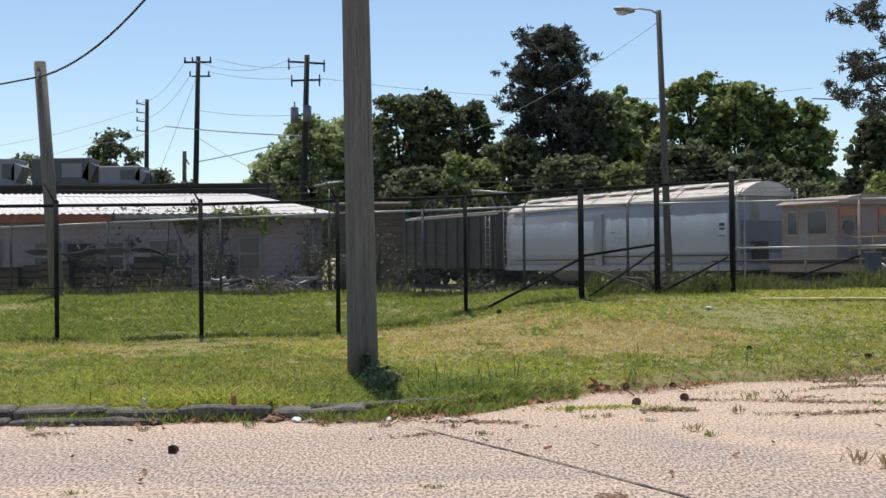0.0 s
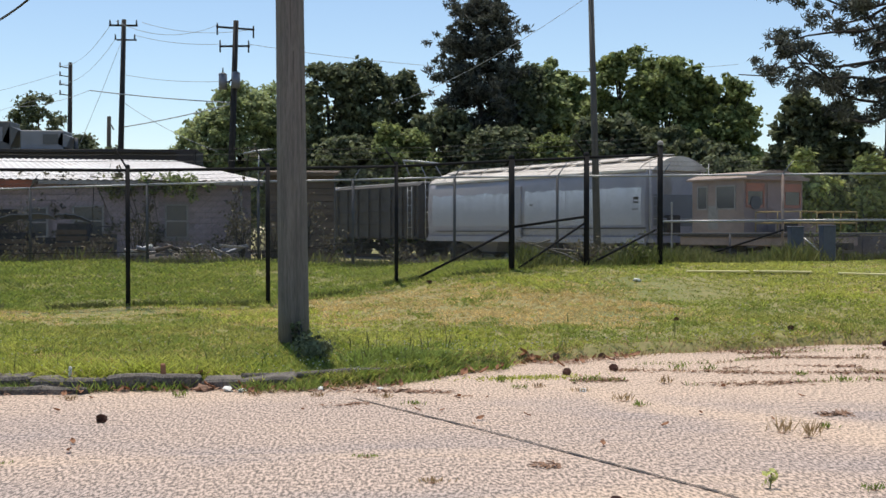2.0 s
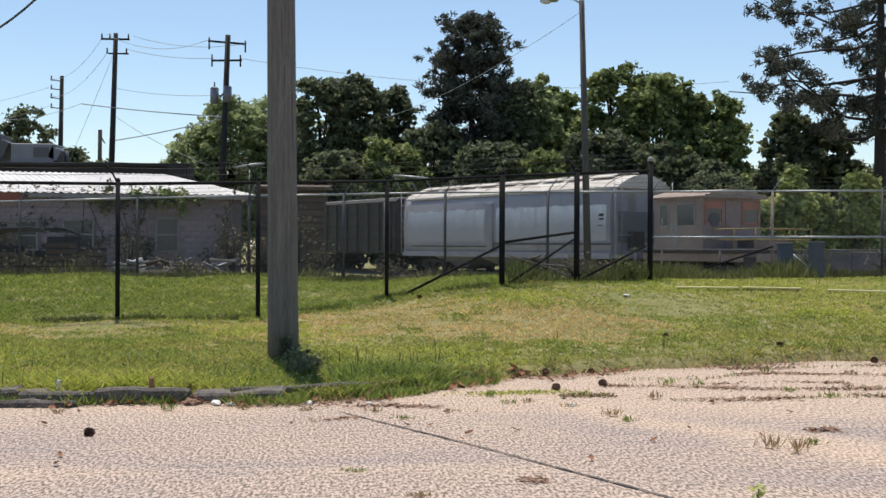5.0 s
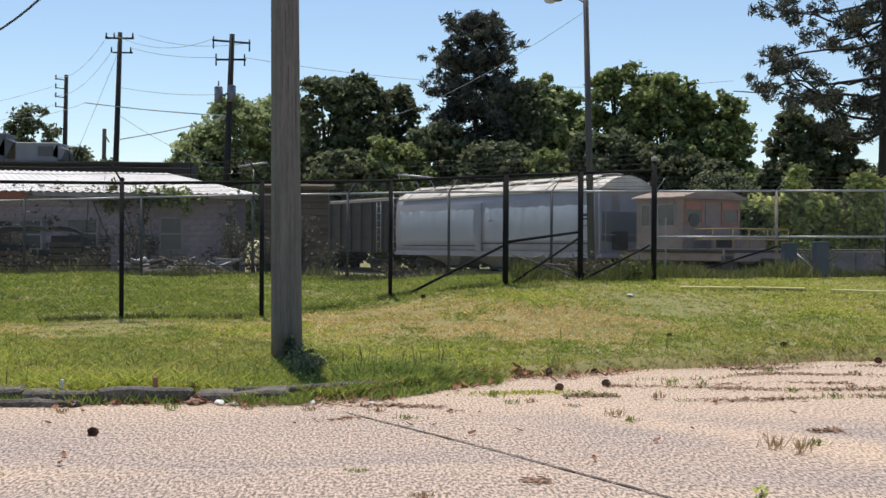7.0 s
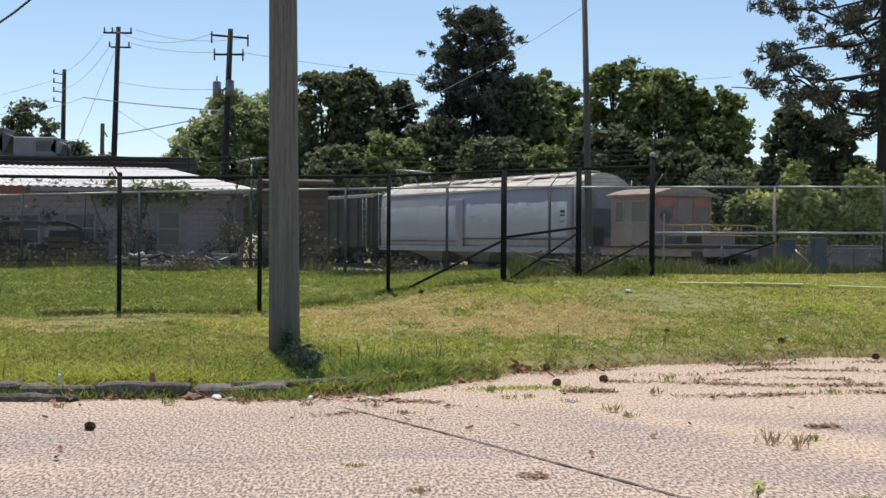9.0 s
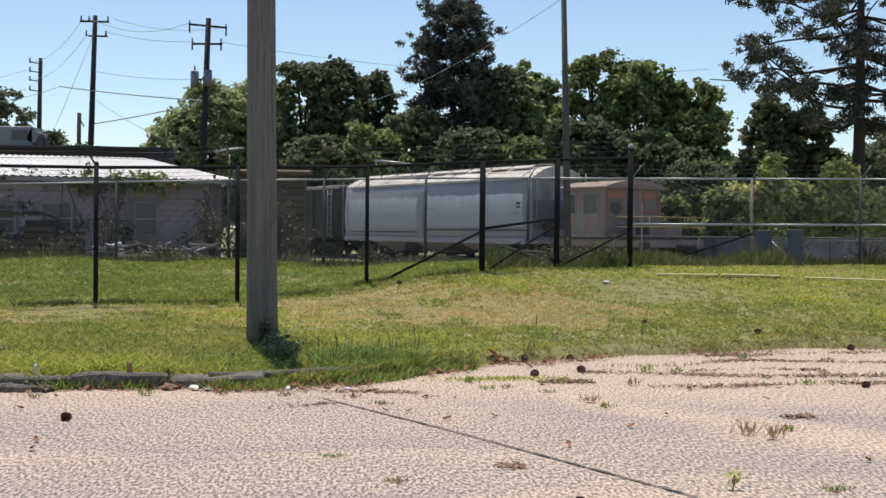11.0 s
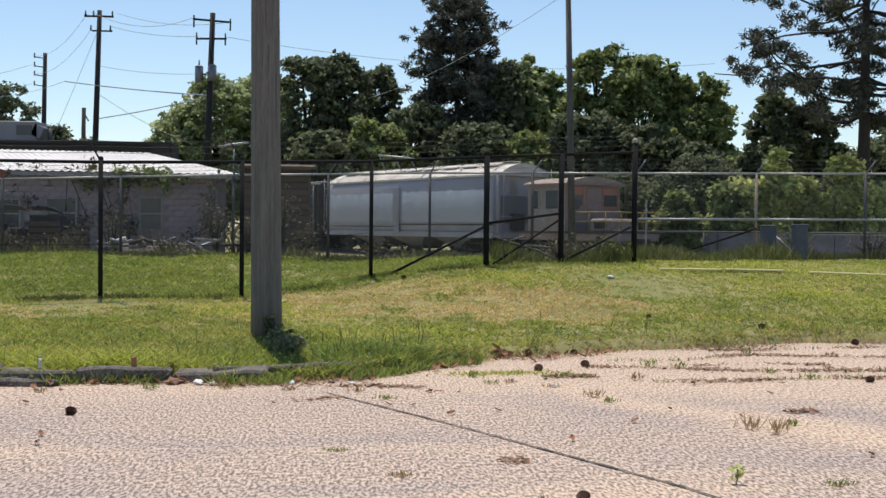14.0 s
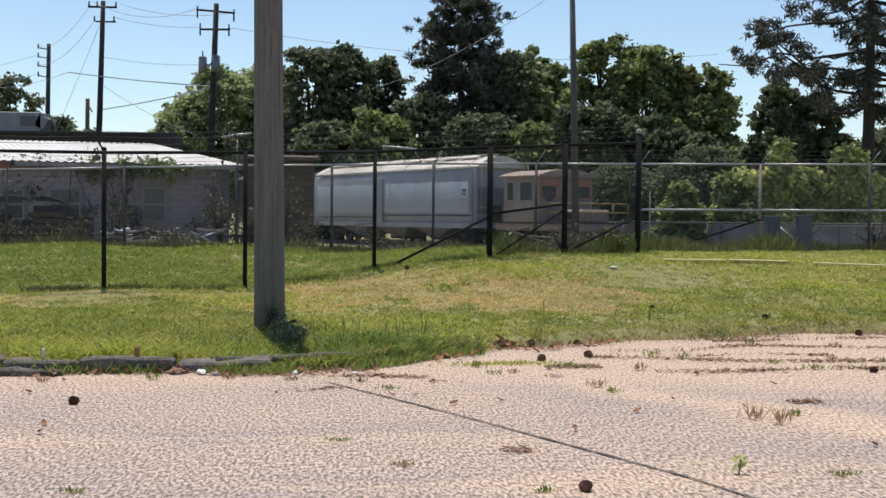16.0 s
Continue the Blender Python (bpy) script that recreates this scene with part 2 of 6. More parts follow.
pale_by_height(M_HOPPERLT, 2.35, 3.25, (0.41, 0.42, 0.49))
M_HROOF = mat("dusty_white_car_roof", (0.66, 0.62, 0.57), (0.50, 0.45, 0.41), rough=0.7, scale=0.7, fine=7, bump=0.1, stain=((0.36, 0.31, 0.27), 0.5, 0.56))
M_DARKCAR = mat("dark_brown_car_steel", (0.045, 0.04, 0.04), (0.075, 0.065, 0.06), rough=0.7, scale=1.1, fine=8, bump=0.1)
M_UNDER = mat("greasy_underframe", (0.04, 0.036, 0.034), (0.065, 0.056, 0.05), rough=0.85, scale=3, fine=20)
M_WHEEL = mat("worn_wheel_steel", (0.10, 0.085, 0.075), (0.06, 0.05, 0.045), rough=0.6, metal=0.6, scale=5)
M_CAB = mat("faded_cab_paint", (0.32, 0.245, 0.225), (0.23, 0.172, 0.16), rough=0.7, scale=1.2, fine=9, bump=0.08, stain=((0.2, 0.13, 0.10), 0.9, 0.6))
M_CABRED = mat("faded_red_orange_paint", (0.44, 0.19, 0.135), (0.33, 0.155, 0.12), rough=0.7, scale=2, fine=12)
M_CABROOF = mat("rusty_cab_roof", (0.27, 0.19, 0.16), (0.38, 0.31, 0.27), rough=0.8, scale=1.5, fine=12)
M_YELLOW = mat("yellow_handrail_paint", (0.31, 0.225, 0.07), (0.22, 0.16, 0.06), rough=0.6, scale=6)
M_BALLAST = mat("rail_ballast", (0.16, 0.14, 0.125), (0.09, 0.08, 0.072), rough=0.95, scale=5, fine=25, bump=0.8)
M_TIE = mat("creosote_tie", (0.07, 0.055, 0.045), (0.04, 0.034, 0.03), rough=0.95, scale=5, per_object=0.2)
M_RAIL = mat("rail_steel", (0.14, 0.09, 0.065), (0.09, 0.06, 0.05), rough=0.6, metal=0.5)
M_BLUEPOST = mat("blue_grey_painted_post", (0.085, 0.10, 0.125), (0.06, 0.07, 0.09), rough=0.7, scale=6, fine=40)
M_LAMPHEAD = mat("grey_cast_lamp_head", (0.20, 0.21, 0.22), (0.28, 0.29, 0.30), rough=0.5, metal=0.3)
M_LENS = mat("cloudy_lamp_lens", (0.55, 0.56, 0.55), (0.45, 0.46, 0.46), rough=0.25)
M_PALE = mat("pale_painted_plank", (0.70, 0.64, 0.33), (0.57, 0.52, 0.25), rough=0.9, scale=5)
M_CONE = mat("dry_pine_cone", (0.12, 0.058, 0.042), (0.17, 0.09, 0.065), rough=0.9, scale=30, fine=120)
M_LEAFDRY = mat("dry_brown_leaf", (0.36, 0.17, 0.085), (0.25, 0.12, 0.065), rough=0.8, scale=15)
M_LITTER = mat("white_litter", (0.72, 0.72, 0.70), (0.6, 0.6, 0.58), rough=0.7, scale=12)
M_CRACK = mat("dark_crack_tar", (0.065, 0.055, 0.05), (0.10, 0.085, 0.075), rough=0.95, scale=8)
M_REDDEBRIS = mat("red_brown_needle_litter", (0.33, 0.19, 0.125), (0.22, 0.135, 0.09), rough=0.95, scale=14, fine=90, bump=0.8)


# ---- builders ----
def part(name, bm, material, parent=None, label=""):
    """Links a bmesh as one mesh object under a thing or a part."""
    me = bpy.data.meshes.new(name)
    bm.to_mesh(me)
    bm.free()
    me.materials.append(material)
    ob = new(name, me)
    if parent:
        ob.parent = parent
    if label:
        tagged(ob, label)
    return ob


def raw(name, verts, faces, material, parent=None, label=""):
    me = bpy.data.meshes.new(name)
    me.from_pydata(verts, [], faces)
    me.materials.append(material)
    ob = new(name, me)
    if parent:
        ob.parent = parent
    if label:
        tagged(ob, label)
    return ob


def empty(name, m, label, category, group=""):
    ob = new(name)
    ob.matrix_basis = m
    return tagged(ob, label, category, group)


def box(c, s, rz=0.0, bm=None, bevel=0.0, rx=0.0, ry=0.0):
    """A box of size s round c, with bevelled edges."""
    bm = bm or bmesh.new()
    m = pose(*c, rx, ry, rz) @ Matrix.Diagonal((*s, 1))
    r = bmesh.ops.create_cube(bm, size=1, matrix=m)
    if bevel:
        edges = list({e for v in r["verts"] for e in v.link_edges})
        bmesh.ops.bevel(bm, geom=edges, offset=bevel, segments=1, affect="EDGES")
    return bm


def rod(p, q, r, r2=None, seg=8, bm=None):
    """A round bar from p to q."""
    bm = bm or bmesh.new()
    p, q = Vector(p), Vector(q)
    d = q - p
    m = Matrix.Translation((p + q) / 2) @ d.to_track_quat("Z", "Y").to_matrix().to_4x4()
    bmesh.ops.create_cone(bm, cap_ends=True, segments=seg, radius1=r, radius2=r if r2 is None else r2, depth=d.length, matrix=m)
    for f in bm.faces:
        f.smooth = len(f.verts) == 4
    return bm


def tube(points, r, seg=6, bm=None, radii=None):
    """A bar that follows points, with rings joined."""
    bm = bm or bmesh.new()
    pts = [Vector(p) for p in points]
    rings = []
    for i, p in enumerate(pts):
        d = (pts[min(i + 1, len(pts) - 1)] - pts[max(i - 1, 0)]).normalized()
        q = d.to_track_quat("Z", "Y").to_matrix()
        rr = radii[i] if radii else r
        rings.append([bm.verts.new(p + q @ Vector((math.cos(a) * rr, math.sin(a) * rr, 0))) for a in (2 * math.pi * k / seg for k in range(seg))])
    for a, b in zip(rings, rings[1:]):
        for k in range(seg):
            f = bm.faces.new((a[k], a[(k + 1) % seg], b[(k + 1) % seg], b[k]))
            f.smooth = True
    bm.faces.new(rings[0][::-1]), bm.faces.new(rings[-1])
    return bm


def sag(p, q, drop, n=14):
    p, q = Vector(p), Vector(q)
    return [p.lerp(q, i / n) - Vector((0, 0, drop * 4 * (i / n) * (1 - i / n))) for i in range(n + 1)]


def loft(profile, x0, x1, bm=None, cap=True):
    """Extrudes a closed outline of (y, z) along x."""
    bm = bm or bmesh.new()
    a = [bm.verts.new((x0, y, z)) for y, z in profile]
    b = [bm.verts.new((x1, y, z)) for y, z in profile]
    n = len(profile)
    for k in range(n):
        bm.faces.new((a[k], a[(k + 1) % n], b[(k + 1) % n], b[k]))
    if cap:
        bm.faces.new(a[::-1]), bm.faces.new(b)
    bmesh.ops.recalc_face_normals(bm, faces=bm.faces)
    return bm


def smooth01(v):
    v = np.clip(v, 0, 1)
    return v * v * (3 - 2 * v)


EDGE_X = np.array([-200, -0.9, 0.1, 1.07, 1.84, 3.1, 4.6, 6.0, 12.0, 200])
EDGE_Y = np.array([11.9, 11.9, 12.1, 13.2, 14.1, 14.5, 15.25, 15.7, 17.0, 40.0])


def edge(x):
    return np.interp(x, EDGE_X, EDGE_Y) + 0.10 * np.sin(np.asarray(x) * 2.3) + 0.06 * np.sin(np.asarray(x) * 7.1 + 1)


def lawn_z(x, y):
    """Height of the ground behind the pavement's edge: a lawn that swells towards +x, and sinks to the railway behind the fences."""
    x, y = np.asarray(x, float), np.asarray(y, float)
    z = 0.1 + 0.01 * np.clip(y - 12, 0, 30)
    z = z + 0.74 * np.minimum(smooth01((x + 3) / 9), 0.73) * smooth01((y - 15) / 12) * (1 - 0.35 * smooth01((y - 27) / 8))
    z = z + 0.38 * smooth01((y - 22.5) / 11.5) * (1 - smooth01((x + 4) / 7))
    z = z * (1 - smooth01((y - 34) / 8)) + 0.02 * np.sin(x * 1.7 + y) + 0.015 * np.sin(y * 2.9 - x * 0.7)
    k = smooth01((y - edge(x) + 0.06) / 0.35)
    return z * k - 0.10 * (1 - k)


def lz(x, y):
    return float(lawn_z(x, y))


# ---- ground ----
def spaced(*stops):
    out = []
    for a, b, step in stops:
        out += list(np.arange(a, b, step))
    return out


def ground_sheet():
    xs = spaced((-1500, -60, 240), (-60, -10, 2.5), (-10, 13, 0.25), (13, 60, 2.5), (60, 1600, 220))
    ys = spaced((11, 18, 0.14), (18, 44, 0.5), (44, 90, 2.5), (90, 3000, 220))
    X, Y = np.meshgrid(xs, ys)
    Z = lawn_z(X, Y)
    n = len(xs)
    verts = np.stack([X, Y, Z], -1).reshape(-1, 3).tolist()
    faces = [(j * n + i, j * n + i + 1, (j + 1) * n + i + 1, (j + 1) * n + i) for j in range(len(ys) - 1) for i in range(n - 1)]
    ob = raw("ground", verts, faces, M_LAWN)
    for p in ob.data.polygons:
        p.use_smooth = True
    return tagged(ob, "uneven mown lawn with dry yellow patches and bare soil", "lawn", kind="structure")


def pavement_sheet():
    xs = spaced((-900, -20, 80), (-20, 20, 0.5), (20, 900, 80))
    ys = spaced((-900, -10, 80), (-10, 18, 0.5), (18, 40, 2))
    X, Y = np.meshgrid(xs, ys)
    Z = 0.001 * np.sin(X * 1.1 + 0.4 * Y) * np.sin(Y * 0.9) - 0.012 * (Y > 17) * (Y - 17)
    n = len(xs)
    verts = np.stack([X, Y, Z], -1).reshape(-1, 3).tolist()
    faces = [(j * n + i, j * n + i + 1, (j + 1) * n + i + 1, (j + 1) * n + i) for j in range(len(ys) - 1) for i in range(n - 1)]
    return tagged(raw("pavement", verts, faces, M_PAVE), "sun-bleached worn asphalt with sandy patches", "pavement", kind="structure")


ground_sheet()
pavement_sheet()


# ---- front fence: black posts, top rail, barbed-wire arms, chain link ----
def mesh_wires(spans, material, parent, r=0.0028, pitch=0.075):
    """Chain link between (p, q, height): two families of slanting wires, each a three-sided bar."""
    verts, faces = [], []
    for p, q, h in spans:
        p, q = Vector(p), Vector(q)
        d = q - p
        length = math.hypot(d.x, d.y)
        side = Vector((-d.y, d.x, 0)).normalized()
        for slant in (1, -1):
            k = -h
            while k < length + h:
                a0, a1 = k, k + slant * h
                lo, hi = min(a0, a1), max(a0, a1)
                c0, c1 = max(lo, 0), min(hi, length)
                if c1 > c0:
                    ends = []
                    for c in (c0, c1):
                        up = (c - a0) / slant
                        ends.append(p + d * (c / length) + Vector((0, 0, up)) + side * 0.004 * slant)
                    n = len(verts)
                    u = (ends[1] - ends[0]).normalized()
                    v = u.cross(side).normalized()
                    for e in ends:
                        verts += [tuple(e + side * r), tuple(e - side * r * 0.5 + v * r), tuple(e - side * r * 0.5 - v * r)]
                    faces += [(n, n + 1, n + 4, n + 3), (n + 1, n + 2, n + 5, n + 4), (n + 2, n, n + 3, n + 5)]
                k += pitch
    return tagged(raw("chain_link", verts, faces, material, parent, "diamond chain-link wire mesh"), kind="stuff")


POSTS = [(-9.6, 20.6, 2.65), (-7.05, 21.0, 2.67), (-4.55, 21.5, 2.69), (-2.08, 22.1, 2.76), (0.38, 24.8, 2.96), (2.9, 25.3, 3.12), (4.73, 26.3, 3.26), (6.6, 27.0, 3.38)]


def front_fence():
    f = empty("chain_link_fence", pose(0, 0, 0), "black-painted chain-link fence with barbed-wire arms along the lawn", "fence")
    for i, (x, y, top) in enumerate(POSTS):
        b = lz(x, y)
        r = 0.065 if i >= 5 else 0.042
        extra = 0.22 if i == 7 else 0.06
        bm = rod((x, y, b - 0.1), (x, y, top + extra), r, seg=12)
        post = part("post", bm, M_BLACK, f)
        if i < 7:
            bm = bmesh.new()
            bmesh.ops.create_uvsphere(bm, u_segments=10, v_segments=6, radius=r * 1.15, matrix=pose(x, y, top + extra))
        else:
            bm = bmesh.new()
            bmesh.ops.create_uvsphere(bm, u_segments=10, v_segments=8, radius=0.075, matrix=pose(x, y, top + extra + 0.04))
        part("post_cap", bm, M_BLACK if i < 7 else M_TRIM, post, "" if i < 7 else "pale domed post cap")
        if i in (1, 2, 3, 4, 6):
            part("barb_arm", rod((x, y, top + 0.02), (x - 0.26, y + 0.12, top + 0.42), 0.022, 0.012, 6), M_BLACK, post)
    for (x, y, t), (x2, y2, t2) in zip(POSTS, POSTS[1:]):
        part("top_rail", rod((x, y, t), (x2, y2, t2), 0.03, seg=8), M_BLACK, f)
    bz = [lz(x, y) + 0.03 for x, y, _ in POSTS]
    for i in (0, 1, 2, 3):
        (x, y, _), (x2, y2, _) = POSTS[i], POSTS[i + 1]
        part("tension_wire", rod((x, y, bz[i] + 0.95), (x2, y2, bz[i + 1] + 0.95), 0.006, seg=5), M_BLACK, f)
    # braces and the gate bay
    def between(i, j, k):
        (x, y, _), (x2, y2, _) = POSTS[i], POSTS[j]
        return x + (x2 - x) * k, y + (y2 - y) * k
    x5, y5, t5 = POSTS[5]
    x6, y6, t6 = POSTS[6]
    x7, y7, t7 = POSTS[7]
    bx, by = between(4, 5, 0.12)
    part("brace", rod((x5, y5, 1.62), (bx, by, lz(bx, by)), 0.028), M_BLACK, f)
    part("middle_rail", rod((x5, y5, 1.67), (x6, y6, 1.92), 0.03), M_BLACK, f)
    bx, by = between(5, 6, 0.06)
    part("brace", rod((x6, y6, 1.8), (bx, by, lz(bx, by)), 0.026), M_BLACK, f)
    bx, by = between(6, 7, 0.08)
    part("brace", rod((x7 - 0.1, y7, 1.62), (bx, by, lz(bx, by) + 0.1), 0.026), M_BLACK, f)
    spans = []
    for i in range(len(POSTS) - 1):
        (x, y, t), (x2, y2, t2) = POSTS[i], POSTS[i + 1]
        spans.append(((x, y, bz[i]), (x2, y2, bz[i + 1]), min(t - bz[i], t2 - bz[i + 1])))
    mesh_wires(spans, M_BWIRE, f, r=0.0010)
    for i in range(1, 7):
        (x, y, t), (x2, y2, t2) = POSTS[i], POSTS[i + 1]
        for k in (0.45, 0.75, 1.0):
            part("barbed_strand", tube(sag((x - 0.26 * k, y + 0.12 * k, t + 0.4 * k), (x2 - 0.26 * k, y2 + 0.12 * k, t2 + 0.4 * k), 0.03, 5), 0.004, 4), M_CABLE, f)


front_fence()

# ---- back fence: galvanized ----
BACK = [(-26.0, 36.0, 2.55), (-20.0, 35.3, 2.62), (-16.4, 34.9, 2.68), (-13.0, 34.5, 2.75), (-10.0, 34.1, 2.83), (-6.6, 33.7, 2.92), (-3.4, 33.3, 3.0), (-0.71, 33.0, 3.04), (2.14, 32.6, 3.10), (5.0, 32.3, 3.12), (7.9, 32.1, 3.14), (11.28, 31.9, 3.17), (14.4, 31.8, 3.2), (17.4, 31.7, 3.22), (20.4, 31.6, 3.24)]


def back_fence():
    f = empty("galvanized_fence", pose(0, 0, 0), "grey galvanized chain-link fence beyond the lawn", "fence")
    spans = []
    for i, (x, y, t) in enumerate(BACK):
        b = lz(x, y)
        post = part("post", rod((x, y, b - 0.1), (x, y, t), 0.04, seg=10), M_GALVDARK if i != 11 else M_CABROOF, f, "" if i != 11 else "rusty brown corner post")
        part("barb_arm", rod((x, y, t), (x + 0.25, y - 0.1, t + 0.38), 0.02, 0.012, 6), M_HVAC, post)
        if i + 1 < len(BACK):
            x2, y2, t2 = BACK[i + 1]
            part("top_rail", rod((x, y, t), (x2, y2, t2), 0.03), M_GALV, f)
            b2 = lz(x2, y2)
            spans.append(((x, y, b + 0.04), (x2, y2, b2 + 0.04), min(t - b, t2 - b2) - 0.06))
            for k in (0.4, 0.7, 1.0):
                part("barbed_strand", tube(sag((x + 0.25 * k, y - 0.1 * k, t + 0.38 * k), (x2 + 0.25 * k, y2 - 0.1 * k, t2 + 0.38 * k), 0.02, 4), 0.004, 4), M_CABLE, f)
    for i in range(10, len(BACK) - 1):
        (x, y, t), (x2, y2, t2) = BACK[i], BACK[i + 1]
        part("middle_rail", rod((x, y - 0.05, 1.86 + 0.02 * (i - 10)), (x2, y2 - 0.05, 1.88 + 0.02 * (i - 10)), 0.034), M_GALV, f)
    x, y, t = BACK[11]
    part("brace", rod((x, y - 0.06, 1.62), (x - 2.5, y - 0.1, lz(x - 2.5, y) + 0.12), 0.028), M_BLACK, f)
    mesh_wires(spans, M_WIRE, f, r=0.0018)


back_fence()

# low galvanized guard rail behind the fence
def low_rail():
    f = empty("low_guard_rail", pose(0, 0, 0), "low pale steel rail on short posts beyond the fence", "guard rail")
    part("rail", rod((8.6, 38.0, 1.5), (34, 36.6, 1.52), 0.035), M_GALVDARK, f)
    for k in range(10):
        x = 8.8 + 2.8 * k
        part("post", rod((x, 38 - 0.05 * (x - 6.6), lz(x, 38) - 0.1), (x, 38 - 0.05 * (x - 6.6), 1.49), 0.035), M_GALVDARK, f)


low_rail()


def blue_posts():
    first = None
    for x, y, h in ((10.95, 30.0, 1.0), (11.68, 29.7, 1.0)):
        z = lz(x, y)
        m = pose(x, y, z - 0.05)
        if first:
            copy_thing(first, m)
            continue
        first = empty("square_post", m, "blue-grey weathered square post standing at the fence", "post", "square posts at the fence")
        part("shaft", box((0, 0, h / 2), (0.34, 0.30, h), bevel=0.015), M_BLUEPOST, first)
        part("cap", box((0, 0, h + 0.015), (0.37, 0.33, 0.04), bevel=0.012), M_BLUEPOST, first)


blue_posts()
part("brace_bar", rod((11.2, 30.2, 1.45), (11.7, 30.0, 0.95), 0.02), M_GALV)
tagged(bpy.data.objects["brace_bar"], "thin steel brace between two square posts", "brace")


# ---- the wooden pole on the verge ----
def near_pole():
    x, y = -1.10, 15.2
    p = empty("wooden_pole", pose(x, y, lz(x, y) - 0.15), "thick weathered grey wooden utility pole on the verge", "utility pole")
    bm = tube([(-0.17 * k * k * 0.6 - 0.011 * h * 0.9, 0.0, h) for h, k in ((0, 0), (0.6, 0), (1.5, 0), (3, 0), (4.5, 0), (6, 0), (8.6, 0))], 0.19, 24, radii=[0.205, 0.198, 0.192, 0.186, 0.180, 0.172, 0.16])
    part("shaft", bm, M_POLE, p)
    rng = random.Random(3)
    for k in range(9):
        a = math.radians(-90 + rng.uniform(-70, 70))
        h = rng.uniform(0.6, 4.5)
        r = 0.191 - 0.004 * h
        cx = -0.0099 * h + math.cos(a) * r
        part("drying_crack", box((cx, math.sin(a) * r, h + 0.5), (0.006, 0.008, rng.uniform(0.6, 1.4)), rz=math.degrees(a)), M_CRACK, p)


near_pole()


def leaning_pole():
    p = empty("leaning_pole", pose(-11.1, 33.0, 0.2), "leaning brown wooden stub pole with a cable at its head", "utility pole")
    part("shaft", tube([(0.02, 0, 0), (-0.22, 0, 3.5), (-0.47, 0, 7.2)], 0.18, 14, radii=[0.2, 0.185, 0.165]), M_POLE, p)
    part("cable_clamp", box((-0.46, -0.17, 6.8), (0.08, 0.05, 0.22), bevel=0.01), M_GALV, p)
    c = part("cable", tube(sag((-0.46, -0.15, 6.75), (11.1, -16, 12.6), 1.8, 24), 0.028, 6), M_CABLE, p)
    part("cable", tube(sag((-0.46, -0.15, 6.75), (-14, -2.0, 5.2), 0.35, 14), 0.026, 6), M_CABLE, p)


leaning_pole()


# ---- street lamp ----
def street_lamp():
    x, y = 7.25, 38.0
    b = lz(x, y)
    p = empty("street_lamp", pose(x, y, b), "tall dark wooden street lamp with a grey cobra-head light", "street lamp")
    h = 9.73 - b
    part("pole", tube([(0, 0, -0.1), (-0.13, 0, h / 2), (-0.26, 0, h)], 0.11, 12, radii=[0.13, 0.11, 0.09]), M_LAMPPOLE, p)
    part("arm", tube([(-0.26, 0, h - 0.12), (-0.5, 0, h + 0.02), (-0.9, 0, h + 0.08), (-1.15, 0, h + 0.05)], 0.03, 8), M_GALV, p)
    bm = bmesh.new()
    bmesh.ops.create_uvsphere(bm, u_segments=16, v_segments=10, radius=1, matrix=pose(-1.38, 0, h + 0.04, 0, 8, 0) @ Matrix.Diagonal((0.36, 0.16, 0.11, 1)))
    head = part("lamp_head", bm, M_LAMPHEAD, p)
    bm = bmesh.new()
    bmesh.ops.create_uvsphere(bm, u_segments=14, v_segments=8, radius=1, matrix=pose(-1.45, 0, h - 0.05) @ Matrix.Diagonal((0.2, 0.12, 0.09, 1)))
    part("lens", bm, M_LENS, head, "cloudy domed lamp lens")
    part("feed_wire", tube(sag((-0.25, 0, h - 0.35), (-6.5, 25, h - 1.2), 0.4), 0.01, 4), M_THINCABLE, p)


street_lamp()


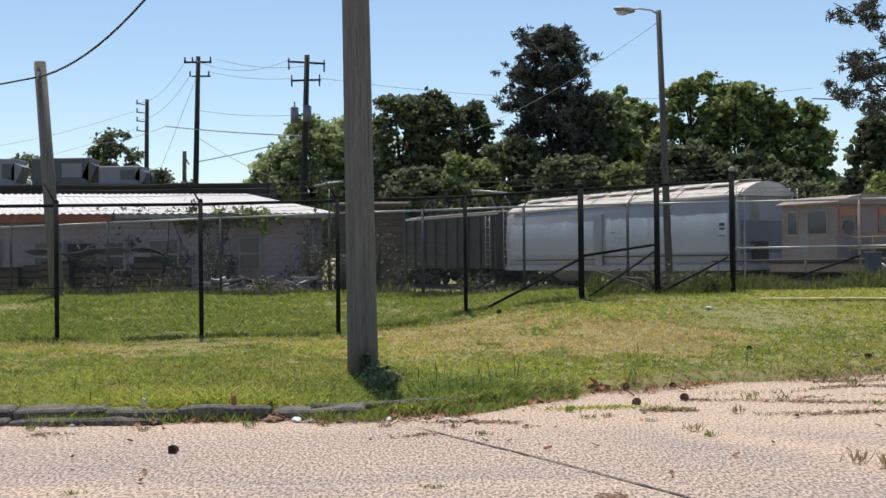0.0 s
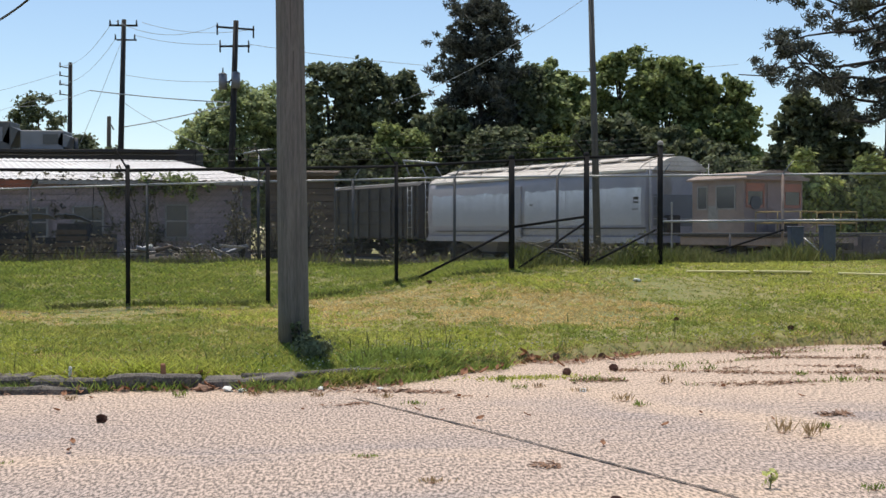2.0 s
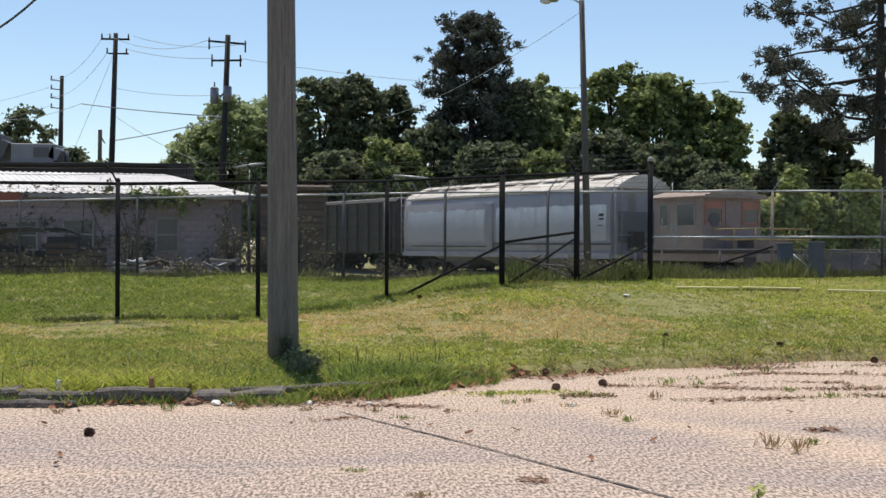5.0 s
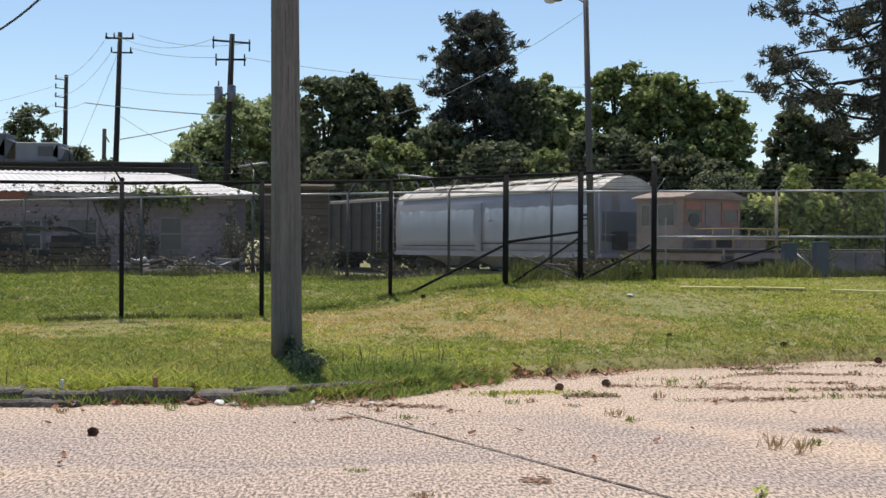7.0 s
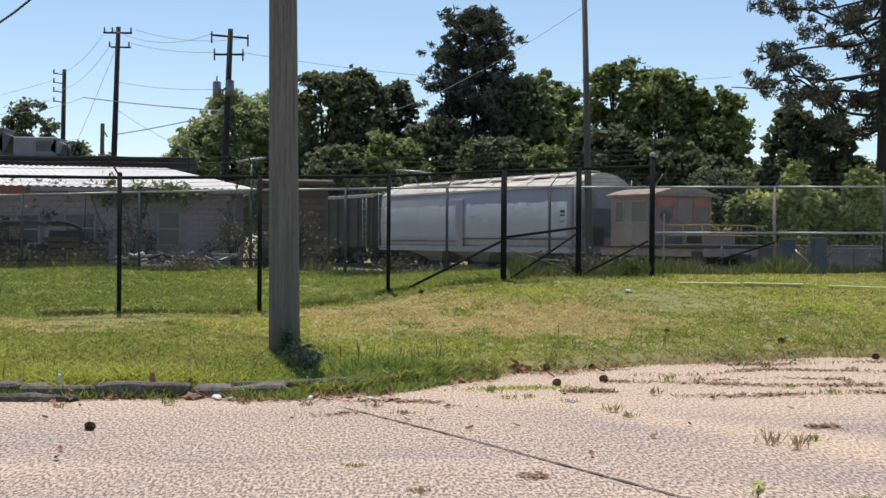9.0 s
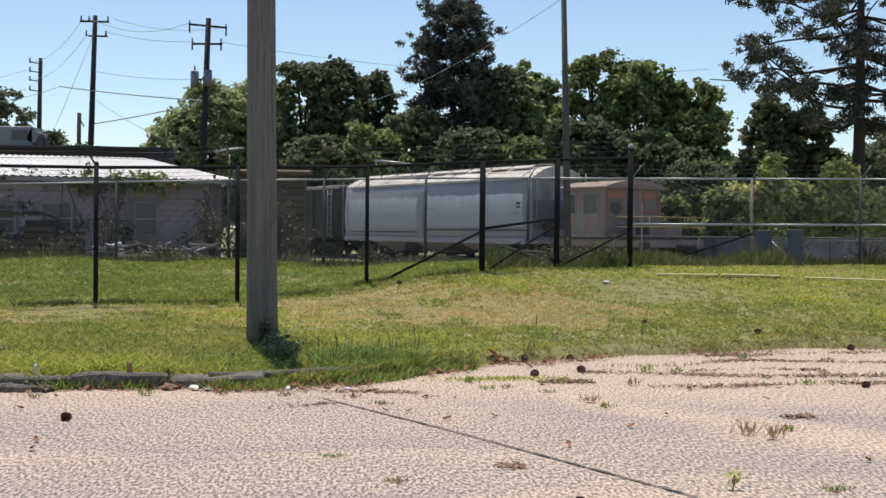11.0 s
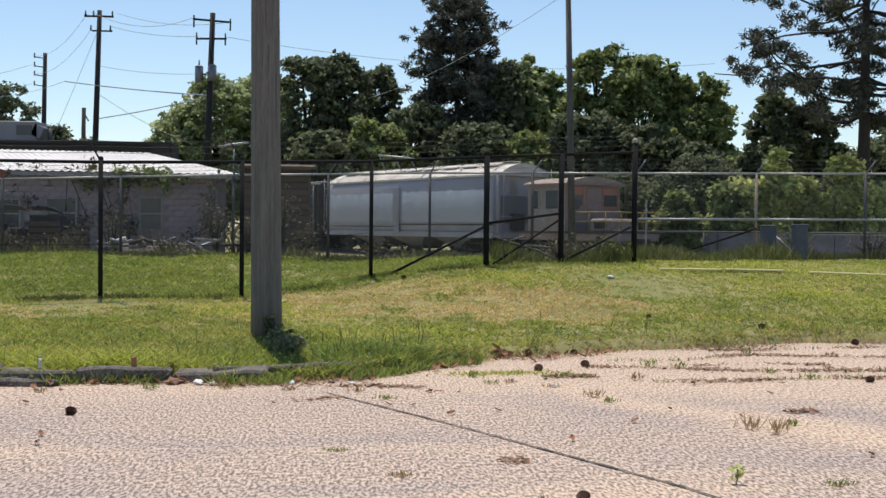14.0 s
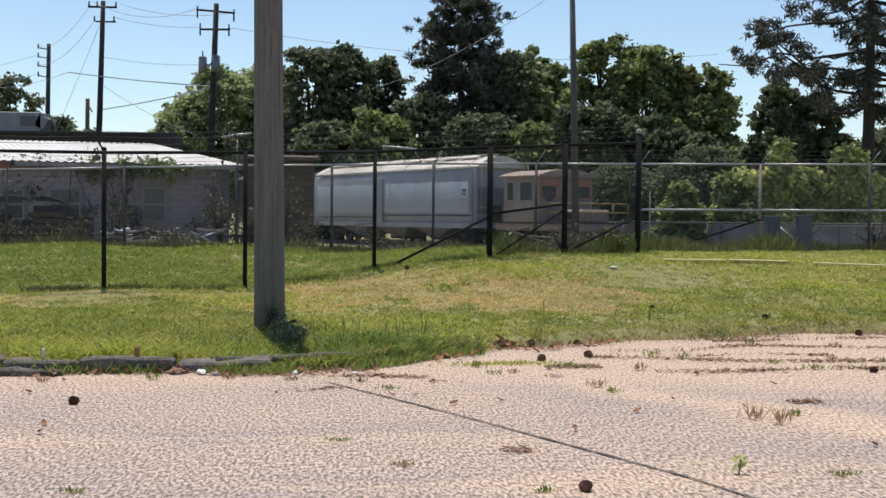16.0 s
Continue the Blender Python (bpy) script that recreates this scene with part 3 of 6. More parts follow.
# ---- utility poles ----
def utility_poles():
    A = empty("utility_pole", pose(-19.9, 90, 0), "tall wooden utility pole with crossarms and insulators", "utility pole", "utility poles along the road")
    part("pole", tube([(0, 0, 0), (0.3, 0, 9), (0.55, 0, 17.8)], 0.2, 10, radii=[0.26, 0.22, 0.17]), M_FARPOLE, A)
    part("crossarm", box((0.5, 0, 17.35), (2.15, 0.14, 0.13)), M_FARPOLE, A)
    part("crossarm", box((0.75, 0, 16.25), (1.5, 0.12, 0.11)), M_FARPOLE, A)
    for x, z in ((-0.5, 17.35), (1.5, 17.35), (0.1, 17.35), (1.35, 16.25), (-0.1, 16.25)):
        part("insulator", rod((x, 0, z), (x, 0, z + 0.42), 0.07, 0.05), M_FARPOLE, A)
    B = empty("utility_pole", pose(-10.85, 85, 0), "wooden utility pole carrying two grey transformer cans", "utility pole", "utility poles along the road")
    part("pole", tube([(0, 0, 0), (0.3, 0, 8), (0.6, 0, 16.9)], 0.2, 10, radii=[0.27, 0.24, 0.19]), M_FARPOLE, B)
    part("crossarm", box((0.55, 0, 16.35), (2.75, 0.14, 0.13), ry=4), M_FARPOLE, B)
    part("crossarm", box((0.5, 0, 15.05), (2.2, 0.14, 0.13), ry=-1), M_FARPOLE, B)
    for x, z in ((-0.75, 16.3), (1.85, 16.1), (-0.55, 15.05), (1.5, 15.05)):
        part("insulator", rod((x, 0, z - 0.45), (x, 0, z + 0.42), 0.06, 0.05), M_FARPOLE, B)
    for x, z in ((-0.32, 12.45), (0.62, 12.55)):
        can = part("transformer", rod((x, -0.3, z - 0.58), (x, -0.3, z + 0.5), 0.3, seg=16), M_HVAC, B, "grey transformer can")
        part("lid", rod((x, -0.3, z + 0.5), (x, -0.3, z + 0.6), 0.32, 0.2, 16), M_HVAC, can)
        part("bushing", rod((x, -0.3, z + 0.6), (x, -0.3, z + 1.0), 0.06, 0.04), M_FARPOLE, can)
        part("hanger", box((x / 2 + 0.1, -0.12, z), (0.5, 0.12, 0.12)), M_FARPOLE, can)
    C = empty("utility_pole", pose(-31.5, 120, 0), "distant wooden utility pole with side insulators", "utility pole", "utility poles along the road")
    part("pole", tube([(0, 0, 0), (0.15, 0, 9), (0.3, 0, 18.8)], 0.2, 8, radii=[0.3, 0.26, 0.2]), M_FARPOLE, C)
    for z in (18.4, 17.5, 16.6, 15.6):
        part("insulator_bracket", rod((0.25, 0, z - 0.15), (-0.75, 0, z), 0.05), M_FARPOLE, C)
        part("insulator", rod((-0.75, 0, z - 0.1), (-0.75, 0, z + 0.4), 0.08), M_HVAC, C)
    D = empty("utility_pole", pose(-34.4, 150, 0), "short distant pole with a bracket", "utility pole", "utility poles along the road")
    part("pole", tube([(0, 0, 0), (0.2, 0, 16.3)], 0.2, 8, radii=[0.32, 0.26]), M_FARPOLE, D)
    part("bracket", rod((0.1, 0, 15.8), (0.8, 0, 14.6), 0.08), M_FARPOLE, D)
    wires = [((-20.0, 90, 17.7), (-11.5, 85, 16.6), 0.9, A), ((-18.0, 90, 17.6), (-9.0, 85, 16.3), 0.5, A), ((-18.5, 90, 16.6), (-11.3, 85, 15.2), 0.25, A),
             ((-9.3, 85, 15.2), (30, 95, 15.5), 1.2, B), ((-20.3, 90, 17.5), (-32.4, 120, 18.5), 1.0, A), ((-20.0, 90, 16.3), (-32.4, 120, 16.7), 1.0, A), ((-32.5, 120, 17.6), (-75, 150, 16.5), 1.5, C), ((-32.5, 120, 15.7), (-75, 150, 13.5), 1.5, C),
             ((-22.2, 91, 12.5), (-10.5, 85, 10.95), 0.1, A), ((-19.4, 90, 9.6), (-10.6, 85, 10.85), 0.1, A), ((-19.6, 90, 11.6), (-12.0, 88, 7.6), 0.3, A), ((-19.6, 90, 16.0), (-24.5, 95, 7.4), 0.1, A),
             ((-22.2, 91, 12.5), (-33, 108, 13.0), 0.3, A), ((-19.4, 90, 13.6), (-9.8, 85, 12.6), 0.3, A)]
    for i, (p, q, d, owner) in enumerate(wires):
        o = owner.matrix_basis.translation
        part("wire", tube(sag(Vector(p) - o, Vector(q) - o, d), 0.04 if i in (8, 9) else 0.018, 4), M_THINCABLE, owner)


utility_poles()


# ---- brick building with the white metal roof ----
def brick_building():
    h = empty("brick_building", pose(-4.55, 42.0, 0, 0, 0, 190.0), "low brown brick building with a white corrugated metal roof", "building")
    # local x runs along the front towards -x of the world, local y away from the road is negative
    L, D, E = 30.0, 9.0, 3.36
    front = part("wall", box((L / 2, -0.175, E / 2), (L, 0.25, E)), M_MORTAR, h)
    part("wall", box((0.15, -D / 2, E / 2), (0.3, D - 0.62, E)), M_BRICK, h)
    part("wall", box((L / 2, -D + 0.15, E / 2), (L, 0.3, E)), M_BRICK, h)
    part("wall", box((L - 0.15, -D / 2, E / 2), (0.3, D - 0.62, E)), M_BRICK, h)
    # hipped corrugated roof: sheets with ridges
    def slope(name, a, b, c, d, n):
        """a to b along the eave, d to c along the ridge."""
        a, b, c, d = Vector(a), Vector(b), Vector(c), Vector(d)
        nrm = (b - a).cross(d - a).normalized()
        if nrm.z < 0:
            nrm = -nrm
        verts, faces = [], []
        for i in range(n + 1):
            for e, s in ((0, 0), (0.3, 0.035), (0.5, 0.035), (0.8, 0)):
                k = min((i + e) / n, 1)
                verts += [tuple(a.lerp(b, k) + nrm * s), tuple(d.lerp(c, k) + nrm * s)]
        for i in range(len(verts) // 2 - 1):
            faces.append((2 * i, 2 * i + 2, 2 * i + 3, 2 * i + 1))
        return raw(name, verts, faces, M_ROOF, h, "white corrugated metal roofing")
    o = 0.45
    z0, zr = E, 4.34
    slope("roof", (-o, o, z0), (L + o, o, z0), (L - 3.2, -D / 2, zr), (2.7, -D / 2, zr), 110)
    slope("roof", (-o, -D - o, z0), (L + o, -D - o, z0), (L - 3.2, -D / 2, zr), (2.7, -D / 2, zr), 110)
    slope("roof", (-o, o, z0), (-o, -D - o, z0), (2.7, -D / 2, zr), (2.7, -D / 2, zr), 32)
    slope("roof", (L + o, o, z0), (L + o, -D - o, z0), (L - 3.2, -D / 2, zr), (L - 3.2, -D / 2, zr), 32)
    part("fascia", box((18.9, 0.4, z0 - 0.14), (23.0, 0.05, 0.26)), M_FASCIA, h, "red-brown painted fascia board")
    part("fascia", box((3.4, 0.4, z0 - 0.08), (7.6, 0.05, 0.14)), M_TRIM, h, "grey fascia board")
    part("soffit", box((L / 2, 0.2, z0 - 0.03), (L, 0.38, 0.03)), M_TRIM, h)
    for x, z, w, t in ((2.6, 1.95, 0.75, 1.15), (5.6, 1.95, 1.0, 1.0), (7.3, 1.9, 0.7, 1.0), (9.5, 1.9, 0.95, 1.0), (11.6, 1.85, 0.9, 1.2), (15.0, 1.85, 0.9, 1.2)):
        win = part("window", box((x, 0.0, z), (w, 0.04, t)), M_PANE, h, "dusty sash window")
        for dx in (-1, 1):
            part("frame", box((x + dx * w / 2, 0.03, z), (0.07, 0.07, t + 0.12)), M_TRIM, win)
        for dz in (-1, 0, 1):
            part("frame", box((x, 0.03, z + dz * t / 2), (w - 0.07, 0.06, 0.06)), M_TRIM, win)
        part("sill", box((x, 0.06, z - t / 2 - 0.09), (w + 0.2, 0.14, 0.07)), M_TRIM, win)
    # block courses on the front: openings left free
    holes = [(x - w / 2 + 0.02, x + w / 2 - 0.02, z - t / 2 + 0.02, z + t / 2 - 0.02) for x, z, w, t in ((2.6, 1.95, 0.75, 1.15), (5.6, 1.95, 1.0, 1.0), (7.3, 1.9, 0.7, 1.0), (9.5, 1.9, 0.95, 1.0), (11.6, 1.85, 0.9, 1.2), (15.0, 1.85, 0.9, 1.2), (8.4, 1.3, 0.9, 2.05))]
    bw, bh = 0.4, 0.2
    me = None
    rest = bmesh.new()
    count = 0
    for i in range(75):
        for r in range(16):
            x0 = i * bw + (0.2 if r % 2 else 0.0)
            z0b = 0.06 + r * bh
            if x0 + bw > L or any(x0 + bw > a and x0 < b and z0b + bh > c and z0b < d for a, b, c, d in holes):
                continue
            c = (x0 + bw / 2, -0.04, z0b + bh / 2)
            if 0.3 < x0 < 8.6 and count < 290:
                if me is None:
                    bm = box((0, 0, 0), (bw - 0.012, 0.06, bh - 0.012), bevel=0.005)
                    first = part("block", bm, M_BRICK, front)
                    me = first.data
                    o = first
                else:
                    o = new("block", me)
                    o.parent = front
                o.location = c
                count += 1
            else:
                box(c, (bw - 0.012, 0.06, bh - 0.012), bm=rest)
    tagged(part("block_facing", rest, M_BRICK, front, "grey-brown block courses"), kind="stuff")
    part("wall_lamp", rod((13.9, 0.35, z0 - 0.18), (13.9, 0.55, z0 - 0.22), 0.09, 0.13, 12), M_LITTER, h, "small white flood lamp under the eave")
    part("door", box((8.4, 0.0, 1.3), (0.95, 0.06, 2.1)), M_DARKWALL, h, "dark entrance door")
    part("downpipe", rod((0.35, 0.09, 0.2), (0.35, 0.09, z0 - 0.1), 0.045), M_TRIM, h)
    return h


brick_building()


def dark_building():
    h = empty("flat_roofed_building", pose(-31.15, 72.0, 0), "dark flat-roofed industrial building behind the brick one", "building")
    part("wall", box((0, 1.5, 3.3), (40.0, 3.0, 6.6)), M_DARKWALL, h)
    part("parapet", box((0, -0.1, 6.52), (40.3, 0.3, 0.18)), M_DARKWALL, h)
    part("wall", box((19.4, -0.16, 6.0), (1.1, 0.25, 1.1)), M_DARKWALL, h)
    for x, w, hh, m in ((4.9, 1.7, 1.75, M_HVAC), (8.6, 3.6, 1.75, M_HVACD), (12.3, 2.6, 1.2, M_HVAC), (1.0, 2.8, 0.8, M_HVACD)):
        u = empty("rooftop_unit", pose(-32.6 + x - 0.2, 73.2, 6.58), "boxy rooftop air-conditioning unit in grey sheet steel", "air conditioner", "rooftop units")
        part("housing", box((0, 0, hh / 2), (w, 2.0, hh), bevel=0.04), m, u)
        part("louvre", box((w * 0.2, -1.02, hh * 0.55), (w * 0.35, 0.05, hh * 0.5)), M_HVAC if m is M_HVACD else M_HVACD, u)
        part("hood", box((w * 0.5, -0.2, hh * 0.5), (0.6, 1.6, hh * 0.6), ry=25), m, u)
    part("vent_pipe", rod((12.5 + 0.0, 1, 6.3), (12.5, 1, 7.4), 0.14), M_HVACD, h)


dark_building()


# brown board-sided shed
def board_shed():
    h = empty("board_shed", pose(-2.75, 41.0, 0.0), "brown shed of weathered horizontal boards", "shed")
    part("wall", box((0, 1.5, 1.9), (2.3, 2.6, 3.4)), M_DARKWALL, h)
    for k in range(14):
        part("board", box((0, 0.15, 0.4 + 0.235 * k), (2.4, 0.05, 0.215), rx=-5), M_SIDING, h)
    part("roof", box((0, 1.5, 3.72), (2.7, 3.4, 0.1), rx=4), M_SIDING, h)


board_shed()


# pale pipes bent over the back fence, and a lone white post
def bent_pipe(p, q, arms):
    f = empty("bent_pipe", pose(0, 0, 0), "pale steel pipe lying along the top of the fence arms", "pipe", "pipes on the fence")
    part("pipe", tube([p, Vector(p).lerp(Vector(q), 0.5) + Vector((0, 0, 0.02)), q], 0.03, 8), M_GALV, f)
    for a, b in arms:
        part("strut", rod(a, b, 0.014, seg=6), M_GALV, f)


bent_pipe((0.69, 33.0, 3.59), (1.97, 33.0, 3.47), [((0.72, 33, 3.57), (0.93, 32.95, 3.08)), ((1.17, 33, 3.53), (1.38, 32.9, 3.08)), ((1.6, 33, 3.5), (1.83, 32.9, 3.09))])
bent_pipe((-3.85, 33.5, 3.80), (-3.0, 33.5, 3.93), [((-3.4, 33.5, 3.86), (-3.4, 33.3, 3.0))])
w = empty("white_post", pose(9.2, 36.0, lz(9.2, 36.0)), "short white marker post beyond the fence", "post")
part("shaft", box((0, 0, 0.95), (0.05, 0.05, 1.9), bevel=0.008), M_TRIM, w)


# ---- railway ----
TRACK = 118.8                       # heading of the train, degrees
TDIR = Vector((math.cos(radians(TRACK)), math.sin(radians(TRACK)), 0))
TC = Vector((8.575, 54.09, 0.1))     # middle of the hopper car at the start
RAIL = 0.12


def railway():
    t = empty("railway_track", pose(TC.x, TC.y, TC.z, 0, 0, TRACK), "single railway track on dark ballast", "railway track")
    bm = loft([(-2.4, -0.15), (-1.5, -0.02), (1.5, -0.02), (2.4, -0.15)], -60, 80)
    part("ballast", bm, M_BALLAST, t)
    for y in (-0.7525, 0.7525):
        part("rail", loft([(y - 0.07, -0.02), (y + 0.07, -0.02), (y + 0.02, 0.02), (y + 0.035, RAIL), (y - 0.035, RAIL), (y - 0.02, 0.02)], -60, 80), M_RAIL, t)
    tie = part("tie", box((-40, 0, -0.03), (0.23, 2.5, 0.06), bevel=0.01), M_TIE, t)
    for k in range(1, 150):
        o = tie.copy()
        scene.collection.objects.link(o)
        o.location = (0.55 * k, 0, 0)


railway()
ROLL = []                            # wheelsets with their place on the car


def wheelset(x, z, parent, r=0.42):
    w = new("wheelset")
    w.parent = parent
    w.matrix_basis = pose(x, 0, z)
    bm = rod((0, -1.0, 0), (0, 1.0, 0), 0.08, seg=10)
    part("axle", bm, M_UNDER, w)
    for y in (-0.75, 0.75):
        bm = rod((0, y - 0.06, 0), (0, y + 0.06, 0), r, seg=28)
        rod((0, y - 0.085 if y > 0 else y + 0.045, 0), (0, y - 0.045 if y > 0 else y + 0.085, 0), r + 0.03, seg=28, bm=bm)
        rod((0, y - 0.1, 0), (0, y + 0.1, 0), 0.13, seg=12, bm=bm)
        part("wheel", bm, M_WHEEL, w)
    ROLL.append((w, x, z, r))
    return w


def truck(x, parent):
    """A two-axle bogie; the wheelsets stand beside it under the car so that they can turn."""
    t = new("truck")
    t.parent = parent
    t.matrix_basis = pose(x, 0, RAIL)
    for y in (-1.0, 1.0):
        bm = tube([(-1.2, y, 0.42), (-0.75, y, 0.62), (0.75, y, 0.62), (1.2, y, 0.42)], 0.1, 8)
        tube([(-0.75, y, 0.56), (-0.35, y, 0.25), (0.35, y, 0.25), (0.75, y, 0.56)], 0.08, 8, bm)
        for sx in (-0.18, 0, 0.18):
            rod((sx, y, 0.28), (sx, y, 0.6), 0.07, seg=8, bm=bm)
        for sx in (-0.87, 0.87):
            box((sx, y, 0.44), (0.26, 0.16, 0.26), bm=bm)
        part("side_frame", bm, M_UNDER, t)
    part("bolster", box((0, 0, 0.55), (0.4, 2.0, 0.25)), M_UNDER, t)
    for sx in (-0.87, 0.87):
        wheelset(x + sx, RAIL + 0.42, parent)


def coupler(x, sgn, parent):
    bm = box((x + sgn * 0.35, 0, RAIL + 0.85), (0.7, 0.18, 0.2))
    box((x + sgn * 0.75, 0, RAIL + 0.85), (0.25, 0.3, 0.28), bm=bm, bevel=0.04)
    part("coupler", bm, M_UNDER, parent)
    part("air_hose", tube([(x, sgn * 0.35, RAIL + 0.8), (x + sgn * 0.4, sgn * 0.35, RAIL + 0.4), (x + sgn * 0.75, sgn * 0.2, RAIL + 0.55)], 0.03), M_UNDER, parent)


def arc(y0, z0, y1, z1, bulge, n=8):
    """Points of a bowed line from (y0, z0) to (y1, z1), bowed to its left by bulge."""
    dy, dz = y1 - y0, z1 - z0
    l = math.hypot(dy, dz)
    out = []
    for i in range(n + 1):
        k = i / n
        b = bulge * 4 * k * (1 - k)
        out.append((y0 + dy * k - dz / l * b, z0 + dz * k + dy / l * b))
    return out


def hopper_car():
    L = 17.0
    h = empty("hopper_car", pose(TC.x, TC.y, TC.z, 0, 0, TRACK), "pale grey covered hopper rail car with curved sides and dusty roof", "rail car")
    hl = L / 2
    # curved shell: sill, bowed side, eave, crowned roof
    side = arc(1.46, 1.12, 1.52, 3.55, -0.09, 8)
    up = arc(1.52, 3.55, 1.33, 4.02, -0.05, 4)
    prof = side + up[1:]
    prof = prof + [(-y, z) for y, z in reversed(prof)]
    shell = part("body", loft(prof, -hl + 0.02, hl - 0.05), M_HOPPER, h, "bowed grey steel body with streaked paint")
    for f in shell.data.polygons:
        f.use_smooth = len(f.vertices) == 4
    top = arc(1.40, 4.02, 0.0, 4.58, -0.13, 8)
    roofp = [(1.40, 3.97)] + top + [(-y, z) for y, z in reversed(top[:-1])] + [(-1.40, 3.97)]
    roof = part("roof", loft(roofp, -hl - 0.3, hl + 0.1), M_HROOF, h, "sun-bleached dusty white roof sheets")
    for k in range(6):
        x = -hl + 0.6 + k * (L - 1.6) / 5
        part("roof_rib", loft([(1.42, 4.0)] + [(y * 1.01, z + 0.035) for y, z in top] + [(-y * 1.01, z + 0.035) for y, z in reversed(top[:-1])] + [(-1.42, 4.0)], x - 0.03, x + 0.03), M_HROOF, h)
    part("running_board", box((0, 0, 4.68), (L - 0.8, 0.6, 0.03)), M_HROOF, h, "grating walkway along the roof")
    for k in range(9):
        part("hatch", box((-hl + 1.6 + k * 1.75, 0.62, 4.56), (1.5, 0.42, 0.06), bevel=0.02, rx=-18), M_HROOF, h)
    # pale band on the bulge, greyer downwards, in panels between the side posts
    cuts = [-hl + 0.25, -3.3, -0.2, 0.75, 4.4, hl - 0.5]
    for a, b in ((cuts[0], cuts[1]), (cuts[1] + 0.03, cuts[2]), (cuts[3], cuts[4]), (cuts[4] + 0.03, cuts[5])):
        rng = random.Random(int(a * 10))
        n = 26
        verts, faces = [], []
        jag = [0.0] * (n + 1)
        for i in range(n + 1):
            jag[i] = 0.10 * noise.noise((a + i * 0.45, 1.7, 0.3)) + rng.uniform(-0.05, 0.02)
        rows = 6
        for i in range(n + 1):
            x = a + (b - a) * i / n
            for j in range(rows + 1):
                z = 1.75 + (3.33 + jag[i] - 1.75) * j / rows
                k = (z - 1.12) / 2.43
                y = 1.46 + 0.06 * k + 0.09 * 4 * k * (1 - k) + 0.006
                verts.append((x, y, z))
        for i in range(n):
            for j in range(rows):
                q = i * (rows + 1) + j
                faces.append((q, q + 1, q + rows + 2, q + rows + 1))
        pan = raw("pale_panel", verts, faces, M_HOPPERLT, h, "side panel, pale above and grey below")
        for f in pan.data.polygons:
            f.use_smooth = True
    for y in (-1, 1):
        part("side_sill", box((0, y * 1.5, 1.12), (L - 0.1, 0.12, 0.26)), M_HOPPER, h)
        part("side_rib", box((0.27, y * 1.6, 2.4), (0.5, 0.08, 2.4), bevel=0.02), M_HOPPER, h)
        part("eave_rail", box((-0.25, y * 1.43, 3.98), (L - 0.7, 0.1, 0.1)), M_HROOF, h)
        part("side_stripe", box((-hl * 0.5, y * 1.565, 1.62), (8.6, 0.02, 0.05)), M_UNDER, h)
        part("side_stripe", box((hl * 0.45, y * 1.565, 1.5), (7.6, 0.02, 0.04)), M_UNDER, h)
    # stencilled marks on the near side, as plain bars
    for x, z, w, t in ((-7.95, 2.85, 0.3, 0.12), (-7.95, 2.68, 0.3, 0.08), (-7.9, 2.4, 0.35, 0.04), (-0.75, 2.7, 0.25, 0.05)):
        part("stencil_bar", box((x, 1.596, z), (w, 0.012, t)), M_UNDER, h)
    for sgn in (-1, 1):
        ex = sgn * hl
        # end posts, slope sheet and platform
        part("end_platform", box((ex - sgn * 0.1, 0, 1.1), (0.9, 2.9, 0.16)), M_HOPPER, h)
        for y in (-1.36, 1.36):
            part("end_post", box((ex + sgn * 0.12, y, 2.55), (0.12, 0.1, 2.9)), M_HOPPER, h)
            lad = part("ladder", rod((ex + sgn * 0.25, y - 0.2, 1.1), (ex + sgn * 0.25, y - 0.2, 4.3), 0.02, seg=6), M_GALV, h, "narrow steel end ladder")
            part("stile", rod((ex + sgn * 0.25, y + 0.2, 1.1), (ex + sgn * 0.25, y + 0.2, 4.3), 0.02, seg=6), M_GALV, lad)
            for k in range(8):
                part("rung", rod((ex + sgn * 0.25, y - 0.2, 1.3 + 0.4 * k), (ex + sgn * 0.25, y + 0.2, 1.3 + 0.4 * k), 0.015, seg=6), M_GALV, lad)
        # thin flat sheet whose darker grey gives the shade of the end recess
        part("end_shade_panel", box((ex + sgn * 0.0, 0.1, 2.35), (0.03, 2.5, 1.3)), M_HVAC, h, "flat panel, darker for the shaded recess of the car end")
        part("end_beam", box((ex + sgn * 0.12, 0, 1.18), (0.1, 2.9, 0.22)), M_HOPPER, h)
        part("hand_rail", rod((ex + sgn * 0.2, -1.3, 2.0), (ex + sgn * 0.2, 1.3, 2.0), 0.022), M_GALV, h)
        part("brake_box", box((ex + sgn * 0.14, 0.3, 1.75), (0.3, 0.7, 0.8), bevel=0.05), M_UNDER, h)
        coupler(ex + sgn * 0.1, sgn, h)
        truck(sgn * (hl - 2.2), h)
    for k in range(3):
        x = -4.3 + 4.3 * k
        bm = bmesh.new()
        vs = [bm.verts.new(p) for p in ((x - 2, -1.3, 1.1), (x + 2, -1.3, 1.1), (x + 2, 1.3, 1.1), (x - 2, 1.3, 1.1), (x - 0.5, -0.5, 0.42), (x + 0.5, -0.5, 0.42), (x + 0.5, 0.5, 0.42), (x - 0.5, 0.5, 0.42))]
        for q in ((0, 1, 5, 4), (1, 2, 6, 5), (2, 3, 7, 6), (3, 0, 4, 7), (4, 5, 6, 7), (3, 2, 1, 0)):
            bm.faces.new([vs[i] for i in q])
        part("hopper_bay", bm, M_HOPPER, h)
        part("outlet_gate", box((x, 0, 0.4), (1.3, 1.3, 0.12), bevel=0.02), M_UNDER, h)
    return h


